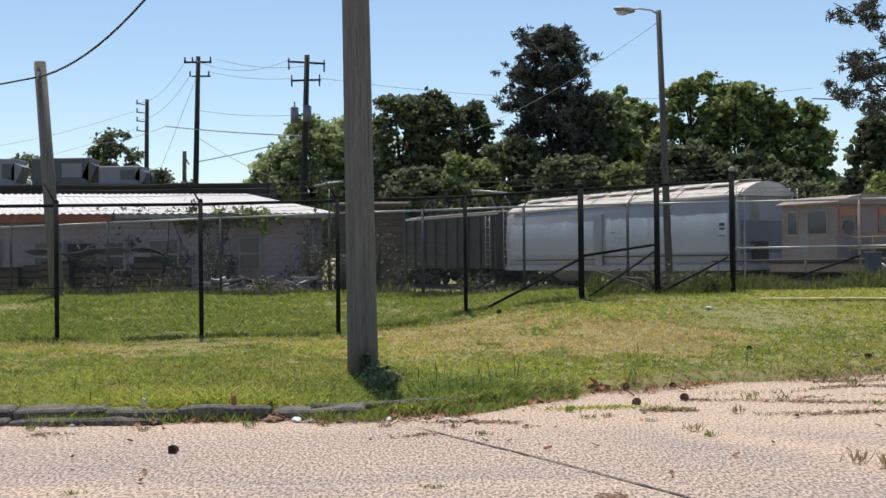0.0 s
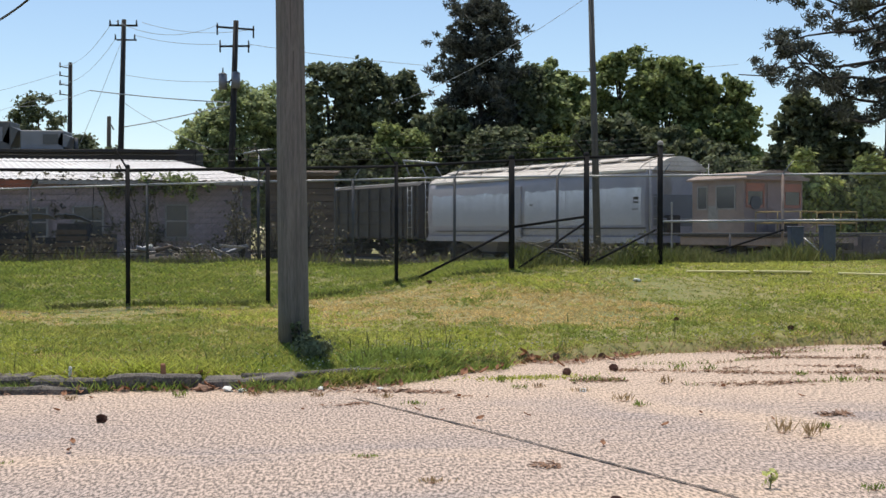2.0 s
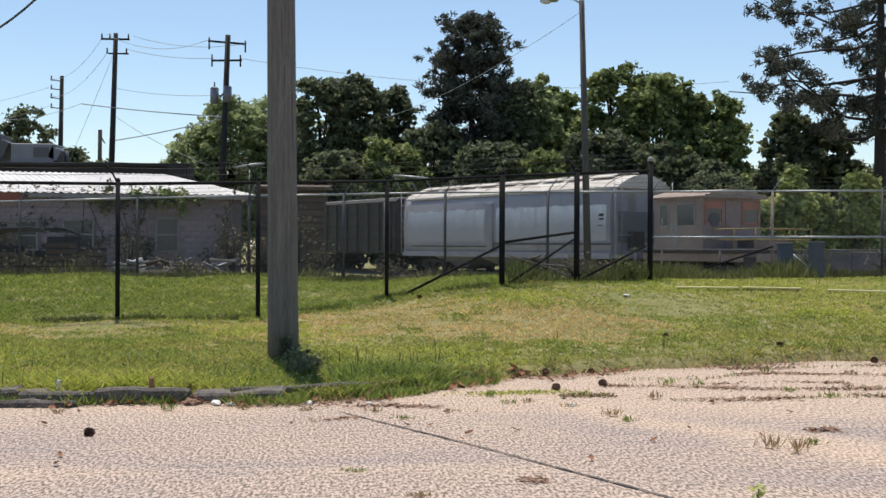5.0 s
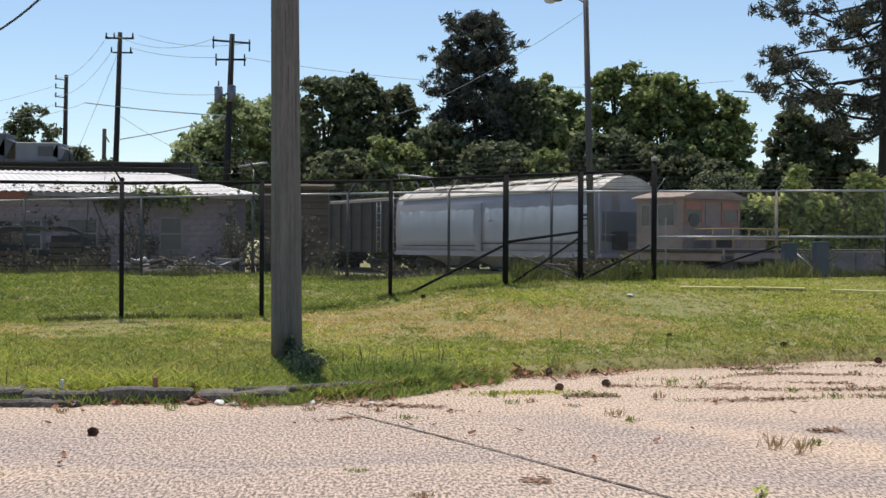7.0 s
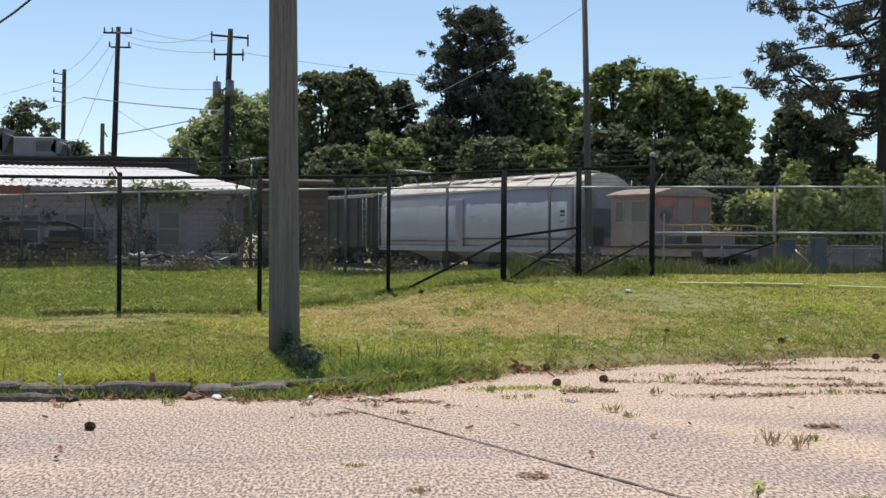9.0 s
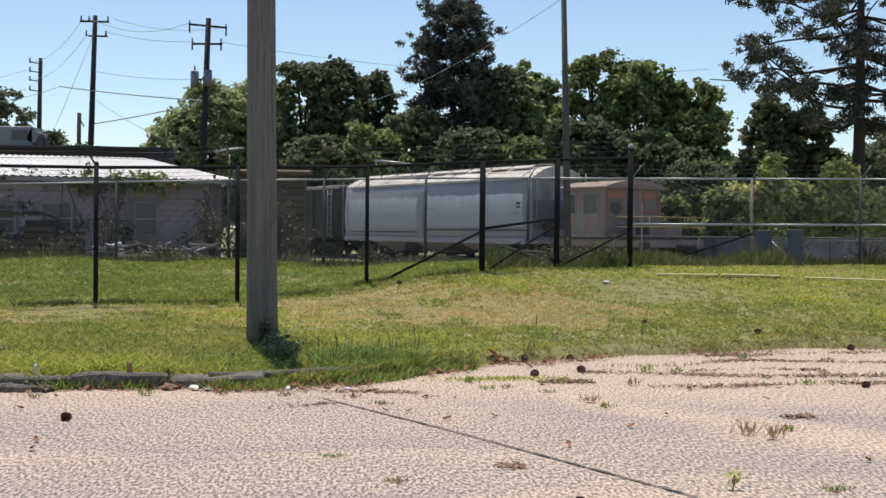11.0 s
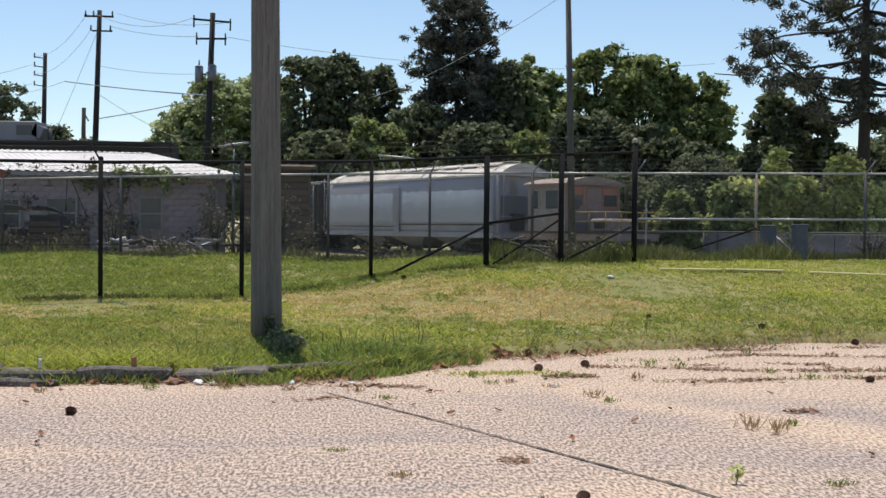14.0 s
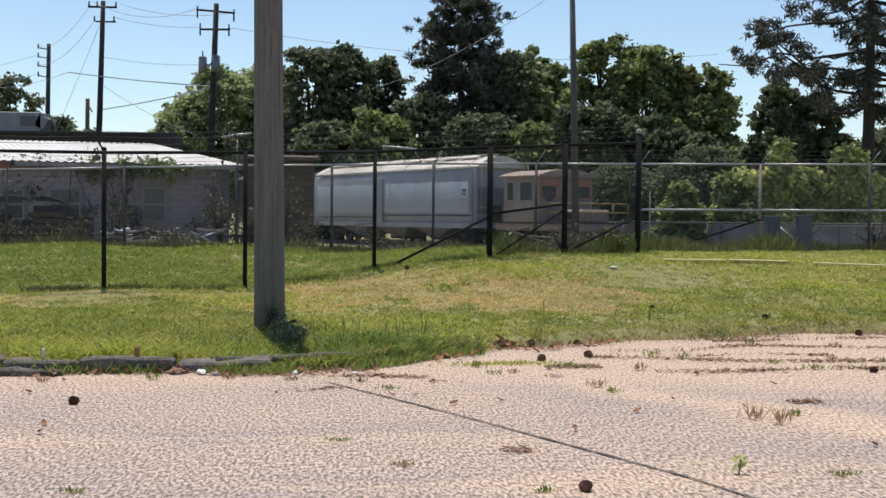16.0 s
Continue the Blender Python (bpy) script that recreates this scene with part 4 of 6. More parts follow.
def dark_car():
    h = empty("dark_rail_car", pose(TC.x, TC.y, TC.z, 0, 0, TRACK), "dark brown ribbed open rail car coupled ahead", "rail car")
    a, b = 9.6, 20.7
    part("body", loft([(1.5, 1.1), (1.5, 3.95), (1.25, 4.1), (-1.25, 4.1), (-1.5, 3.95), (-1.5, 1.1)], a, b), M_DARKCAR, h)
    for k in range(9):
        for y in (-1, 1):
            part("side_post", box((a + 0.35 + k * 1.3, y * 1.55, 2.5), (0.12, 0.12, 2.9)), M_DARKCAR, h)
    for z in (1.2, 1.9, 2.6, 3.3, 3.95):
        part("side_rail", box(((a + b) / 2, 1.56, z), (b - a, 0.08, 0.07)), M_UNDER if z < 3.5 else M_DARKCAR, h)
    part("roof_sheet", box(((a + b) / 2, 0, 4.16), (b - a - 0.1, 2.3, 0.08), bevel=0.02), M_HROOF, h, "dusty pale roof sheet")
    bm = box((b - 0.6, 1.3, 4.06), (1.2, 0.5, 0.1))
    part("roof_corner", bm, M_ROOF, h, "white corner on the car roof")
    lad = part("ladder", rod((a + 0.4, 1.66, 1.1), (a + 0.4, 1.66, 3.9), 0.02), M_GALV, h)
    part("stile", rod((a + 0.85, 1.66, 1.1), (a + 0.85, 1.66, 3.9), 0.02), M_GALV, lad)
    for k in range(7):
        part("rung", rod((a + 0.4, 1.66, 1.3 + 0.4 * k), (a + 0.85, 1.66, 1.3 + 0.4 * k), 0.016, seg=6), M_GALV, lad)
    coupler(a, -1, h)
    truck(a + 2.0, h), truck(b - 2.0, h)
    return h


def switcher():
    """A small end-cab switching engine, coupled behind the hopper car."""
    h = empty("switcher_locomotive", pose(TC.x, TC.y, TC.z, 0, 0, TRACK), "small faded beige and red switching locomotive with yellow handrails", "locomotive")
    a, b = -10.3, -16.4              # front (towards the hopper) and rear
    part("frame", box(((a + b) / 2, 0, 1.12), (a - b, 2.8, 0.34), bevel=0.03), M_CAB, h)
    part("walkway", box(((a + b) / 2, 0, 1.32), (a - b, 3.0, 0.06)), M_UNDER, h)
    ca, cb = -11.1, -13.75           # cab
    cx, cl = (ca + cb) / 2, ca - cb
    part("cab_wall", box((cx, 1.46, 2.4), (cl, 0.08, 2.12)), M_CAB, h)
    part("cab_wall", box((cx, -1.46, 2.4), (cl, 0.08, 2.12)), M_CAB, h)
    part("cab_wall", box((ca - 0.04, 0, 2.4), (0.08, 2.84, 2.12)), M_CAB, h)
    part("cab_wall", box((cb + 0.04, 0, 2.4), (0.08, 2.84, 2.12)), M_CAB, h)
    rp = arc(1.62, 3.46, -1.62, 3.46, -0.3, 10)
    rp = [(1.62, 3.40)] + [(y, z if z > 3.46 else 2 * 3.46 - z) for y, z in rp] + [(-1.62, 3.40)]
    part("cab_roof", loft(rp, cb - 0.22, ca + 0.22), M_CABROOF, h, "rusty brown arched cab roof")
    part("roof_fascia", box((cb - 0.235, 0, 3.45), (0.03, 3.2, 0.12)), M_CAB, h)
    # rear end windows with red-orange surrounds
    for y in (0.95, -0.95):
        w = part("cab_window", box((cb - 0.005, y, 2.82), (0.03, 0.72, 0.72)), M_PANE, h, "dusty cab window")
        part("surround", box((cb - 0.015, y, 3.12), (0.04, 0.9, 0.3)), M_CABRED, w, "faded red-orange window head")
        part("surround", box((cb - 0.015, y, 2.42), (0.04, 0.9, 0.1)), M_CABRED, w)
        for dy in (-0.42, 0.42):
            part("surround", box((cb - 0.015, y + dy, 2.75), (0.04, 0.07, 0.72)), M_CABRED, w)
    part("end_door", box((cb - 0.01, 0, 2.35), (0.04, 0.7, 1.9)), M_CAB, h)
    # side windows and door, near side
    for x, wd in ((ca - 0.55, 0.5), (ca - 1.75, 0.95)):
        w = part("cab_window", box((x, 1.495, 2.75), (wd, 0.03, 0.8)), M_PANE, h, "dusty cab window")
        for d in (-1, 1):
            part("surround", box((x + d * wd / 2, 1.505, 2.75), (0.06, 0.04, 0.92)), M_TRIM, w)
        part("surround", box((x, 1.505, 3.18), (wd, 0.04, 0.06)), M_TRIM, w)
        part("surround", box((x, 1.505, 2.32), (wd, 0.04, 0.06)), M_TRIM, w)
    part("side_panel", box((ca - 1.1, 1.5, 2.0), (0.5, 0.02, 0.9)), M_TRIM, h, "pale painted side panel")
    part("emblem_disc", rod((cb - 0.03, 0.95, 2.55), (cb - 0.05, 0.95, 2.55), 0.26, seg=20), M_HVACD, h)
    # low hood and rails behind the cab
    part("hood", box(((cb + b) / 2 - 0.1, 0, 1.62), (cb - b - 1.2, 1.5, 0.6), bevel=0.08), M_CAB, h, "low engine hood")
    for y in (-0.755, 0.755):
        part("hood_vent", box(((cb + b) / 2 - 0.1, y, 1.65), (0.8, 0.02, 0.34)), M_UNDER, h)
    for y in (-1.42, 1.42):
        for k in range(3):
            x = cb - 0.5 - k * (cb - b - 0.6) / 2
            part("stanchion", rod((x, y, 1.34), (x, y, 2.18), 0.022, seg=6), M_YELLOW, h)
        for z in (1.78, 2.18):
            part("handrail", rod((cb - 0.5, y, z), (b + 0.1, y, z), 0.023, seg=6), M_YELLOW, h)
    for z in (1.78, 2.18):
        part("handrail", rod((b + 0.1, -1.42, z), (b + 0.1, 1.42, z), 0.024, seg=6), M_YELLOW, h)
    for y in (-0.6, 0.6):
        part("stanchion", rod((b + 0.1, y, 1.34), (b + 0.1, y, 2.18), 0.022, seg=6), M_YELLOW, h)
    part("step_well", box((b + 0.35, 1.35, 0.8), (0.5, 0.3, 0.7)), M_UNDER, h)
    coupler(a, 1, h), coupler(b, -1, h)
    truck(a - 1.65, h), truck(b + 1.65, h)
    return h


TRAIN = [hopper_car(), dark_car(), switcher()]
for car in TRAIN:
    car.scale = (1, 1.05, 1)


def low_wall():
    """A low wall along the far side of the track, in cast lengths with a paler coping."""
    f = empty("low_wall", pose(TC.x, TC.y, 0, 0, 0, TRACK), "low weathered grey concrete wall along the track", "wall")
    for k in range(10):
        x = 0.6 - 3.0 * k
        panel = part("wall_panel", box((x - 1.5, -3.3, 0.68), (2.96, 0.18, 1.5), bevel=0.012), M_WALL, f)
        part("coping", box((x - 1.5, -3.3, 1.455), (2.97, 0.24, 0.06), bevel=0.012), M_COPING, panel)


low_wall()


# ---- foliage ----
def leaves(name, centres, radii, count, size, material, parent, seed, flat=1.0, shell=0.55, label="", long=1.6, fuzz=0.22, up=0.0):
    """Many small leaf blades scattered in ball-shaped clumps, thin in the middle; up: how far they face the sky and gather on the clumps' tops."""
    rs = np.random.RandomState(seed)
    centres, radii = np.asarray(centres, float), np.asarray(radii, float)
    wgt = radii ** 2
    pick = rs.choice(len(centres), count, p=wgt / wgt.sum())
    d = rs.normal(size=(count, 3))
    d /= np.linalg.norm(d, axis=1)[:, None]
    flip = (d[:, 2] < 0) & (rs.rand(count) < 0.6 * min(up, 1))
    d[flip, 2] *= -1
    rr = radii[pick] * np.clip(shell + (1 - shell) * rs.rand(count) + fuzz * np.abs(rs.normal(size=count)), 0, 1.9)
    c = centres[pick] + d * rr[:, None] * np.array([1, 1, flat])
    face = rs.normal(size=(count, 3)) * (1 - 0.45 * min(up, 1)) + d * 0.5 * up + np.array([0, 0, 0.8]) * up
    u = np.cross(face, rs.normal(size=(count, 3)))
    u /= np.linalg.norm(u, axis=1)[:, None]
    v = np.cross(face, u)
    v /= np.linalg.norm(v, axis=1)[:, None]
    s = size * (0.6 + 0.8 * rs.rand(count))[:, None]
    verts = np.empty((count, 4, 3))
    verts[:, 0], verts[:, 1], verts[:, 2], verts[:, 3] = c - u * s * long / 2, c + v * s / 2, c + u * s * long / 2, c - v * s / 2
    return quads(name, verts, material, parent, label)


def quads(name, verts, material, parent=None, label=""):
    count = len(verts)
    me = bpy.data.meshes.new(name)
    me.vertices.add(count * 4)
    me.vertices.foreach_set("co", verts.reshape(-1).astype(np.float32))
    me.loops.add(count * 4)
    me.loops.foreach_set("vertex_index", np.arange(count * 4, dtype=np.int32))
    me.polygons.add(count)
    me.polygons.foreach_set("loop_start", np.arange(0, count * 4, 4, dtype=np.int32))
    me.update(calc_edges=True)
    me.materials.append(material)
    ob = new(name, me)
    if parent:
        ob.parent = parent
    return tagged(ob, label)


def tree(x, y, top, wide, base, material, seed, label, n=9000, clumps=330, size=0.34, trunk=0.22, kindname="tree", puff=1.0, airy=0.0):
    """A broadleaf tree: trunk, limbs, and a crown of leaf sprays in flat uneven layers with gaps between them."""
    rng = random.Random(seed)
    t = empty(kindname, pose(x, y, lz(x, y)), label, "tree", "trees behind the railway")
    cs, rs_ = [], []
    mid, hh = (top + base) / 2, (top - base) / 2
    off = Vector((seed * 3.7, seed * 1.3, seed * 2.1))
    while len(cs) < clumps:
        u = rng.uniform(-0.98, 0.98)
        a = rng.uniform(0, 6.283)
        way = Vector((math.cos(a), math.sin(a), u * 1.4))
        swell = 1 + 0.26 * noise.noise(way * 1.6 + off) + 0.22 * noise.noise(way * 4.0 + off)
        f = rng.uniform(0.3, 1.0) ** 0.6 * swell
        cr = wide * (0.06 + 0.16 * rng.random() ** 1.7) * puff
        w = math.sqrt(1 - u * u) ** 0.6 * f * (wide - cr * 0.5)
        c = Vector((math.cos(a) * w, math.sin(a) * w, mid + u * (hh - cr * 0.5) * (0.6 + 0.4 * swell)))
        if noise.noise(Vector((c.x * 0.6, c.y * 0.6, c.z * 1.1)) + off) < -0.38 + airy:
            continue
        cs.append(tuple(c)), rs_.append(cr)
    cs.append((0, 0, mid - hh * 0.2)), rs_.append(wide * 0.3)
    bm = tube([(0, 0, -0.2), (rng.uniform(-0.2, 0.2), 0, top * 0.4), (rng.uniform(-0.4, 0.4), 0, top * 0.85)], trunk, 8, radii=[trunk * 1.3, trunk, trunk * 0.3])
    tr = part("trunk", bm, M_BARK, t)
    for k in range(0, clumps, 16):
        c = cs[k]
        part("limb", tube([(0, 0, max(0.5, c[2] * 0.6)), (c[0] * 0.5, c[1] * 0.5, c[2] * 0.85), c], 0.06, 5, radii=[trunk * 0.45, trunk * 0.25, 0.03]), M_BARK, tr)
    leaves("crown", cs, rs_, n, size, material, t, seed, flat=0.72, shell=0.25, fuzz=0.55, up=0.75)
    return t


GREEN, DARK = "leafy green tree behind the railway", "dark leafy tree with an uneven crown"
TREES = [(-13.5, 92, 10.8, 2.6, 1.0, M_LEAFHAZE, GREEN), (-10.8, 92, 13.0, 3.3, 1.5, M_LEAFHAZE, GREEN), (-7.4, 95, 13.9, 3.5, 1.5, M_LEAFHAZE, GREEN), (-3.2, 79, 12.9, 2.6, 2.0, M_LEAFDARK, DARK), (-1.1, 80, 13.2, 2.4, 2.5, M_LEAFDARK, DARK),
         (1.7, 84, 13.1, 2.0, 2.0, M_LEAFDARK, DARK), (-2.0, 75, 7.6, 2.8, 0.3, M_LEAFDARK, DARK), (1.6, 75, 8.2, 2.6, 0.3, M_LEAF, GREEN), (4.4, 77, 9.6, 2.6, 0.3, M_LEAFDARK, DARK), (7.8, 74, 8.4, 2.8, 0.3, M_LEAFDARK, DARK),
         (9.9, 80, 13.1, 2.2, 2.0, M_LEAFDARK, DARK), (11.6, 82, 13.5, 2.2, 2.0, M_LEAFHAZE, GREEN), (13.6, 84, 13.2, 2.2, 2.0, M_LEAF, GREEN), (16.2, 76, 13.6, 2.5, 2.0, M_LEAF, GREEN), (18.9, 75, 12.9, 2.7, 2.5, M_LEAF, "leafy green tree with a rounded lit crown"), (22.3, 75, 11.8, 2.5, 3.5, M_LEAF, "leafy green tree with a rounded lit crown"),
         (11.2, 73, 7.6, 2.6, 0.3, M_LEAF, GREEN), (14.4, 72, 8.8, 2.6, 0.3, M_LEAFDARK, DARK), (17.4, 72, 8.2, 2.6, 0.3, M_LEAFDARK, DARK), (20.6, 71, 7.2, 2.4, 0.3, M_LEAFDARK, DARK), (23.6, 72, 6.0, 2.4, 0.3, M_LEAF, GREEN), (26.0, 78, 6.8, 2.4, 0.3, M_LEAFDARK, DARK), (22.3, 60, 8.7, 1.7, 0.3, M_LEAFDARK, DARK), (24.3, 60.5, 8.2, 1.7, 0.3, M_LEAFDARK, DARK)]
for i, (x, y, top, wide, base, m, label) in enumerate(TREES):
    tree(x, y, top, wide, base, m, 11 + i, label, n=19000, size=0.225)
for i, (x, y, top, wide) in enumerate(((-37, 130, 16.4, 3.6), (-33.5, 131, 12.5, 3.0), (-47.5, 130, 14.0, 4.2), (-30.0, 128, 10.5, 3.2), (-41, 132, 11.0, 3.5))):
    tree(x, y, top, wide, 6.0, M_LEAFDARK, 60 + i, "distant dark tree beyond the rooftops", n=6500, clumps=110, size=0.3, puff=1.1, airy=0.3)


def pine(x, y, top, wide, first, seed, label, lean=0.0, whorls=16, per=5, n=60, trunk=0.3, clump=0.62, ntuft=110, sag_k=0.12, needle=0.08, low=0.5, tufts=8, spread=0.42, drop=0.25, ragged=0.0):
    """A pine: straight trunk, whorls of limbs that rise at their tips, each with tufts of needles."""
    rng = random.Random(seed)
    t = empty("pine_tree", pose(x, y, lz(x, y)), label, "pine tree")
    pts = [(lean * (k / 8) * top * 0.05, 0, top * k / 8 - 0.2) for k in range(9)]
    tr = part("trunk", tube(pts, trunk, 10, radii=[trunk * (1.15 - 0.95 * k / 8) for k in range(9)]), M_BARK, t)
    cs, rs_ = [], []
    for w in range(whorls):
        f = (w + rng.uniform(0, 0.6)) / whorls
        z = first + (top - first) * f
        reach = wide * (0.8 + 0.2 * math.sin(math.pi * f)) * math.sqrt(max(0.08, 1 - (max(0, f - 0.4) / 0.63) ** 2))
        for k in range(per):
            z = first + (top - first) * min(1, f + rng.uniform(-0.5, 0.5) * ragged / whorls)
            a = 6.283 * (k + 0.5 * (w % 2)) / per + rng.uniform(-0.4, 0.4)
            r = reach * rng.uniform(low, 1.1) * (0.85 + 0.35 * noise.noise(Vector((math.cos(a) * 1.5, math.sin(a) * 1.5, z * 0.9 + seed))))
            rise = rng.uniform(0.02 - 0.15 * ragged, 0.3 + 0.15 * ragged) * r
            tip = Vector((math.cos(a) * r, math.sin(a) * r, z + rise))
            mid = Vector((math.cos(a + 0.15) * r * 0.5, math.sin(a + 0.15) * r * 0.5, z - sag_k * r * 0.5))
            bow = 2 * mid - 0.5 * (Vector((0, 0, z)) + tip)
            way = [Vector((0, 0, z)) * (1 - s) ** 2 + bow * 2 * s * (1 - s) + tip * s * s + Vector((0, rng.gauss(0, 0.06), rng.gauss(0, 0.07))) * (s * 5 % 5) for s in (0, 0.2, 0.4, 0.6, 0.8, 1.0)]
            part("limb", tube(way, 0.05, 5, radii=[trunk * 0.26 * (1 - 0.6 * f) * (1 - 0.85 * s / 5) + 0.012 for s in range(6)]), M_BARK, tr)
            for q in range(tufts):
                e = rng.random() ** 0.7
                c = mid.lerp(tip, 0.95 * e + 0.05 - (0.5 if q % 5 == 0 else 0)) + Vector((rng.gauss(0, spread), rng.gauss(0, spread), rng.uniform(-drop, 0.5)))
                cs.append(tuple(c)), rs_.append(clump * rng.uniform(0.6, 1.2) * (1 - 0.3 * f))
    for k in range(5):
        cs.append((rng.gauss(0, 0.3), rng.gauss(0, 0.3), top - 0.25 * k)), rs_.append(clump * 0.7)
    leaves("crown", cs, rs_, len(cs) * ntuft, needle, M_PINE, t, seed, flat=0.75, shell=0.1, long=4.0)
    return t


pine(7.1, 80, 17.6, 4.7, 4.5, 5, "tall dark pine with a rounded ragged crown", whorls=16, per=8, clump=0.5, ntuft=46, needle=0.105, low=0.4, spread=0.42)
pine(22.6, 50, 17.5, 7.6, 7.0, 8, "large dark pine with long spreading limbs", whorls=10, per=6, trunk=0.31, clump=0.42, ntuft=85, needle=0.066, sag_k=0.1, low=0.42, tufts=9, spread=0.42, drop=0.45, ragged=1.0)


def shrub(x, y, top, wide, material, seed, label, n=6000, size=0.16, clumps=22):
    rng = random.Random(seed)
    t = empty("shrub", pose(x, y, lz(x, y)), label, "shrub", "shrubs along the railway")
    cs, rs_ = [], []
    for k in range(clumps):
        f = rng.random()
        a = rng.uniform(0, 6.283)
        r = wide * rng.uniform(0.1, 0.95) * (1 - 0.6 * f)
        cs.append((math.cos(a) * r, math.sin(a) * r, 0.25 + (top - 0.5) * f)), rs_.append(wide * rng.uniform(0.16, 0.3))
    bm = bmesh.new()
    for k in range(0, clumps, 2):
        tube([(0, 0, -0.1), (cs[k][0] * 0.4, cs[k][1] * 0.4, cs[k][2] * 0.6), cs[k]], 0.03, 5, bm, radii=[0.05, 0.03, 0.012])
    part("stem", bm, M_BARK, t)
    leaves("leaf_crown", cs, rs_, n, size, material, t, seed, flat=0.8, shell=0.3, fuzz=0.4, up=0.8)
    return t


for i, (x, y, top, wide, m) in enumerate(((16.0, 43, 4.7, 1.1, M_LEAFLIGHT), (17.2, 43.5, 3.6, 1.3, M_LEAFLIGHT), (18.6, 43, 4.3, 1.4, M_LEAFLIGHT), (19.9, 44, 3.4, 1.3, M_LEAFLIGHT), (14.2, 42.5, 3.3, 1.3, M_LEAF), (12.4, 43.5, 3.2, 1.2, M_LEAF), (15.3, 45, 3.6, 1.6, M_LEAFLIGHT), (21.6, 45, 3.3, 1.8, M_LEAFLIGHT), (24.0, 45, 3.4, 1.8, M_LEAFLIGHT), (20.6, 48, 4.0, 1.6, M_LEAFDARK))):
    shrub(x * 1.15, y * 1.15, 1.57 + (top - 1.57) * 1.15, wide * 1.25, m, 31 + i, "bright green leafy shrub behind the fence" if m is M_LEAFLIGHT else "green leafy shrub behind the fence", n=6800, size=0.17, clumps=44)
for i, (x, y, top, wide) in enumerate(((18.0, 60, 5.6, 2.4), (21.2, 62, 4.8, 2.0), (24.0, 64, 6.4, 2.4), (27.5, 60, 6.0, 2.6), (15.0, 64, 4.5, 2.6), (31, 62, 8.0, 3.0))):
    tree(x, y, top, wide, 0.5, M_LEAFDARK, 80 + i, "dark leafy tree beside the big pine", n=16000, size=0.15, airy=0.12)


# ---- grass, weeds, verge ----
def blades(name, x, y, h, w, material, label, seed, lean=0.5, z=None):
    """Grass blades, each a slim diamond rooted in the ground."""
    rs = np.random.RandomState(seed)
    n = len(x)
    base = np.stack([x, y, (lawn_z(x, y) if z is None else z) - 0.01], 1)
    a = rs.rand(n) * 6.283
    side = np.stack([np.cos(a), np.sin(a), np.zeros(n)], 1) * (w * (0.6 + 0.8 * rs.rand(n)))[:, None]
    tip = base + np.stack([rs.normal(size=n) * lean * h, rs.normal(size=n) * lean * h, h], 1)
    mid = base * 0.55 + tip * 0.45
    mid[:, 2] += h * 0.06
    v = np.empty((n, 4, 3))
    v[:, 0], v[:, 1], v[:, 2], v[:, 3] = base, mid + side / 2, tip, mid - side / 2
    return tagged(quads(name, v, material, None, label), label, "grass", kind="stuff")


def patchy(x, y, s, seed):
    """Smooth random field from -1 to 1."""
    out = 0
    rs = np.random.RandomState(seed)
    for k in range(6):
        a, ph = rs.rand() * 6.283, rs.rand() * 6.283
        f = s * (0.6 + 1.3 * rs.rand())
        out = out + np.sin((x * np.cos(a) + y * np.sin(a)) * f + ph)
    return out / 3.0


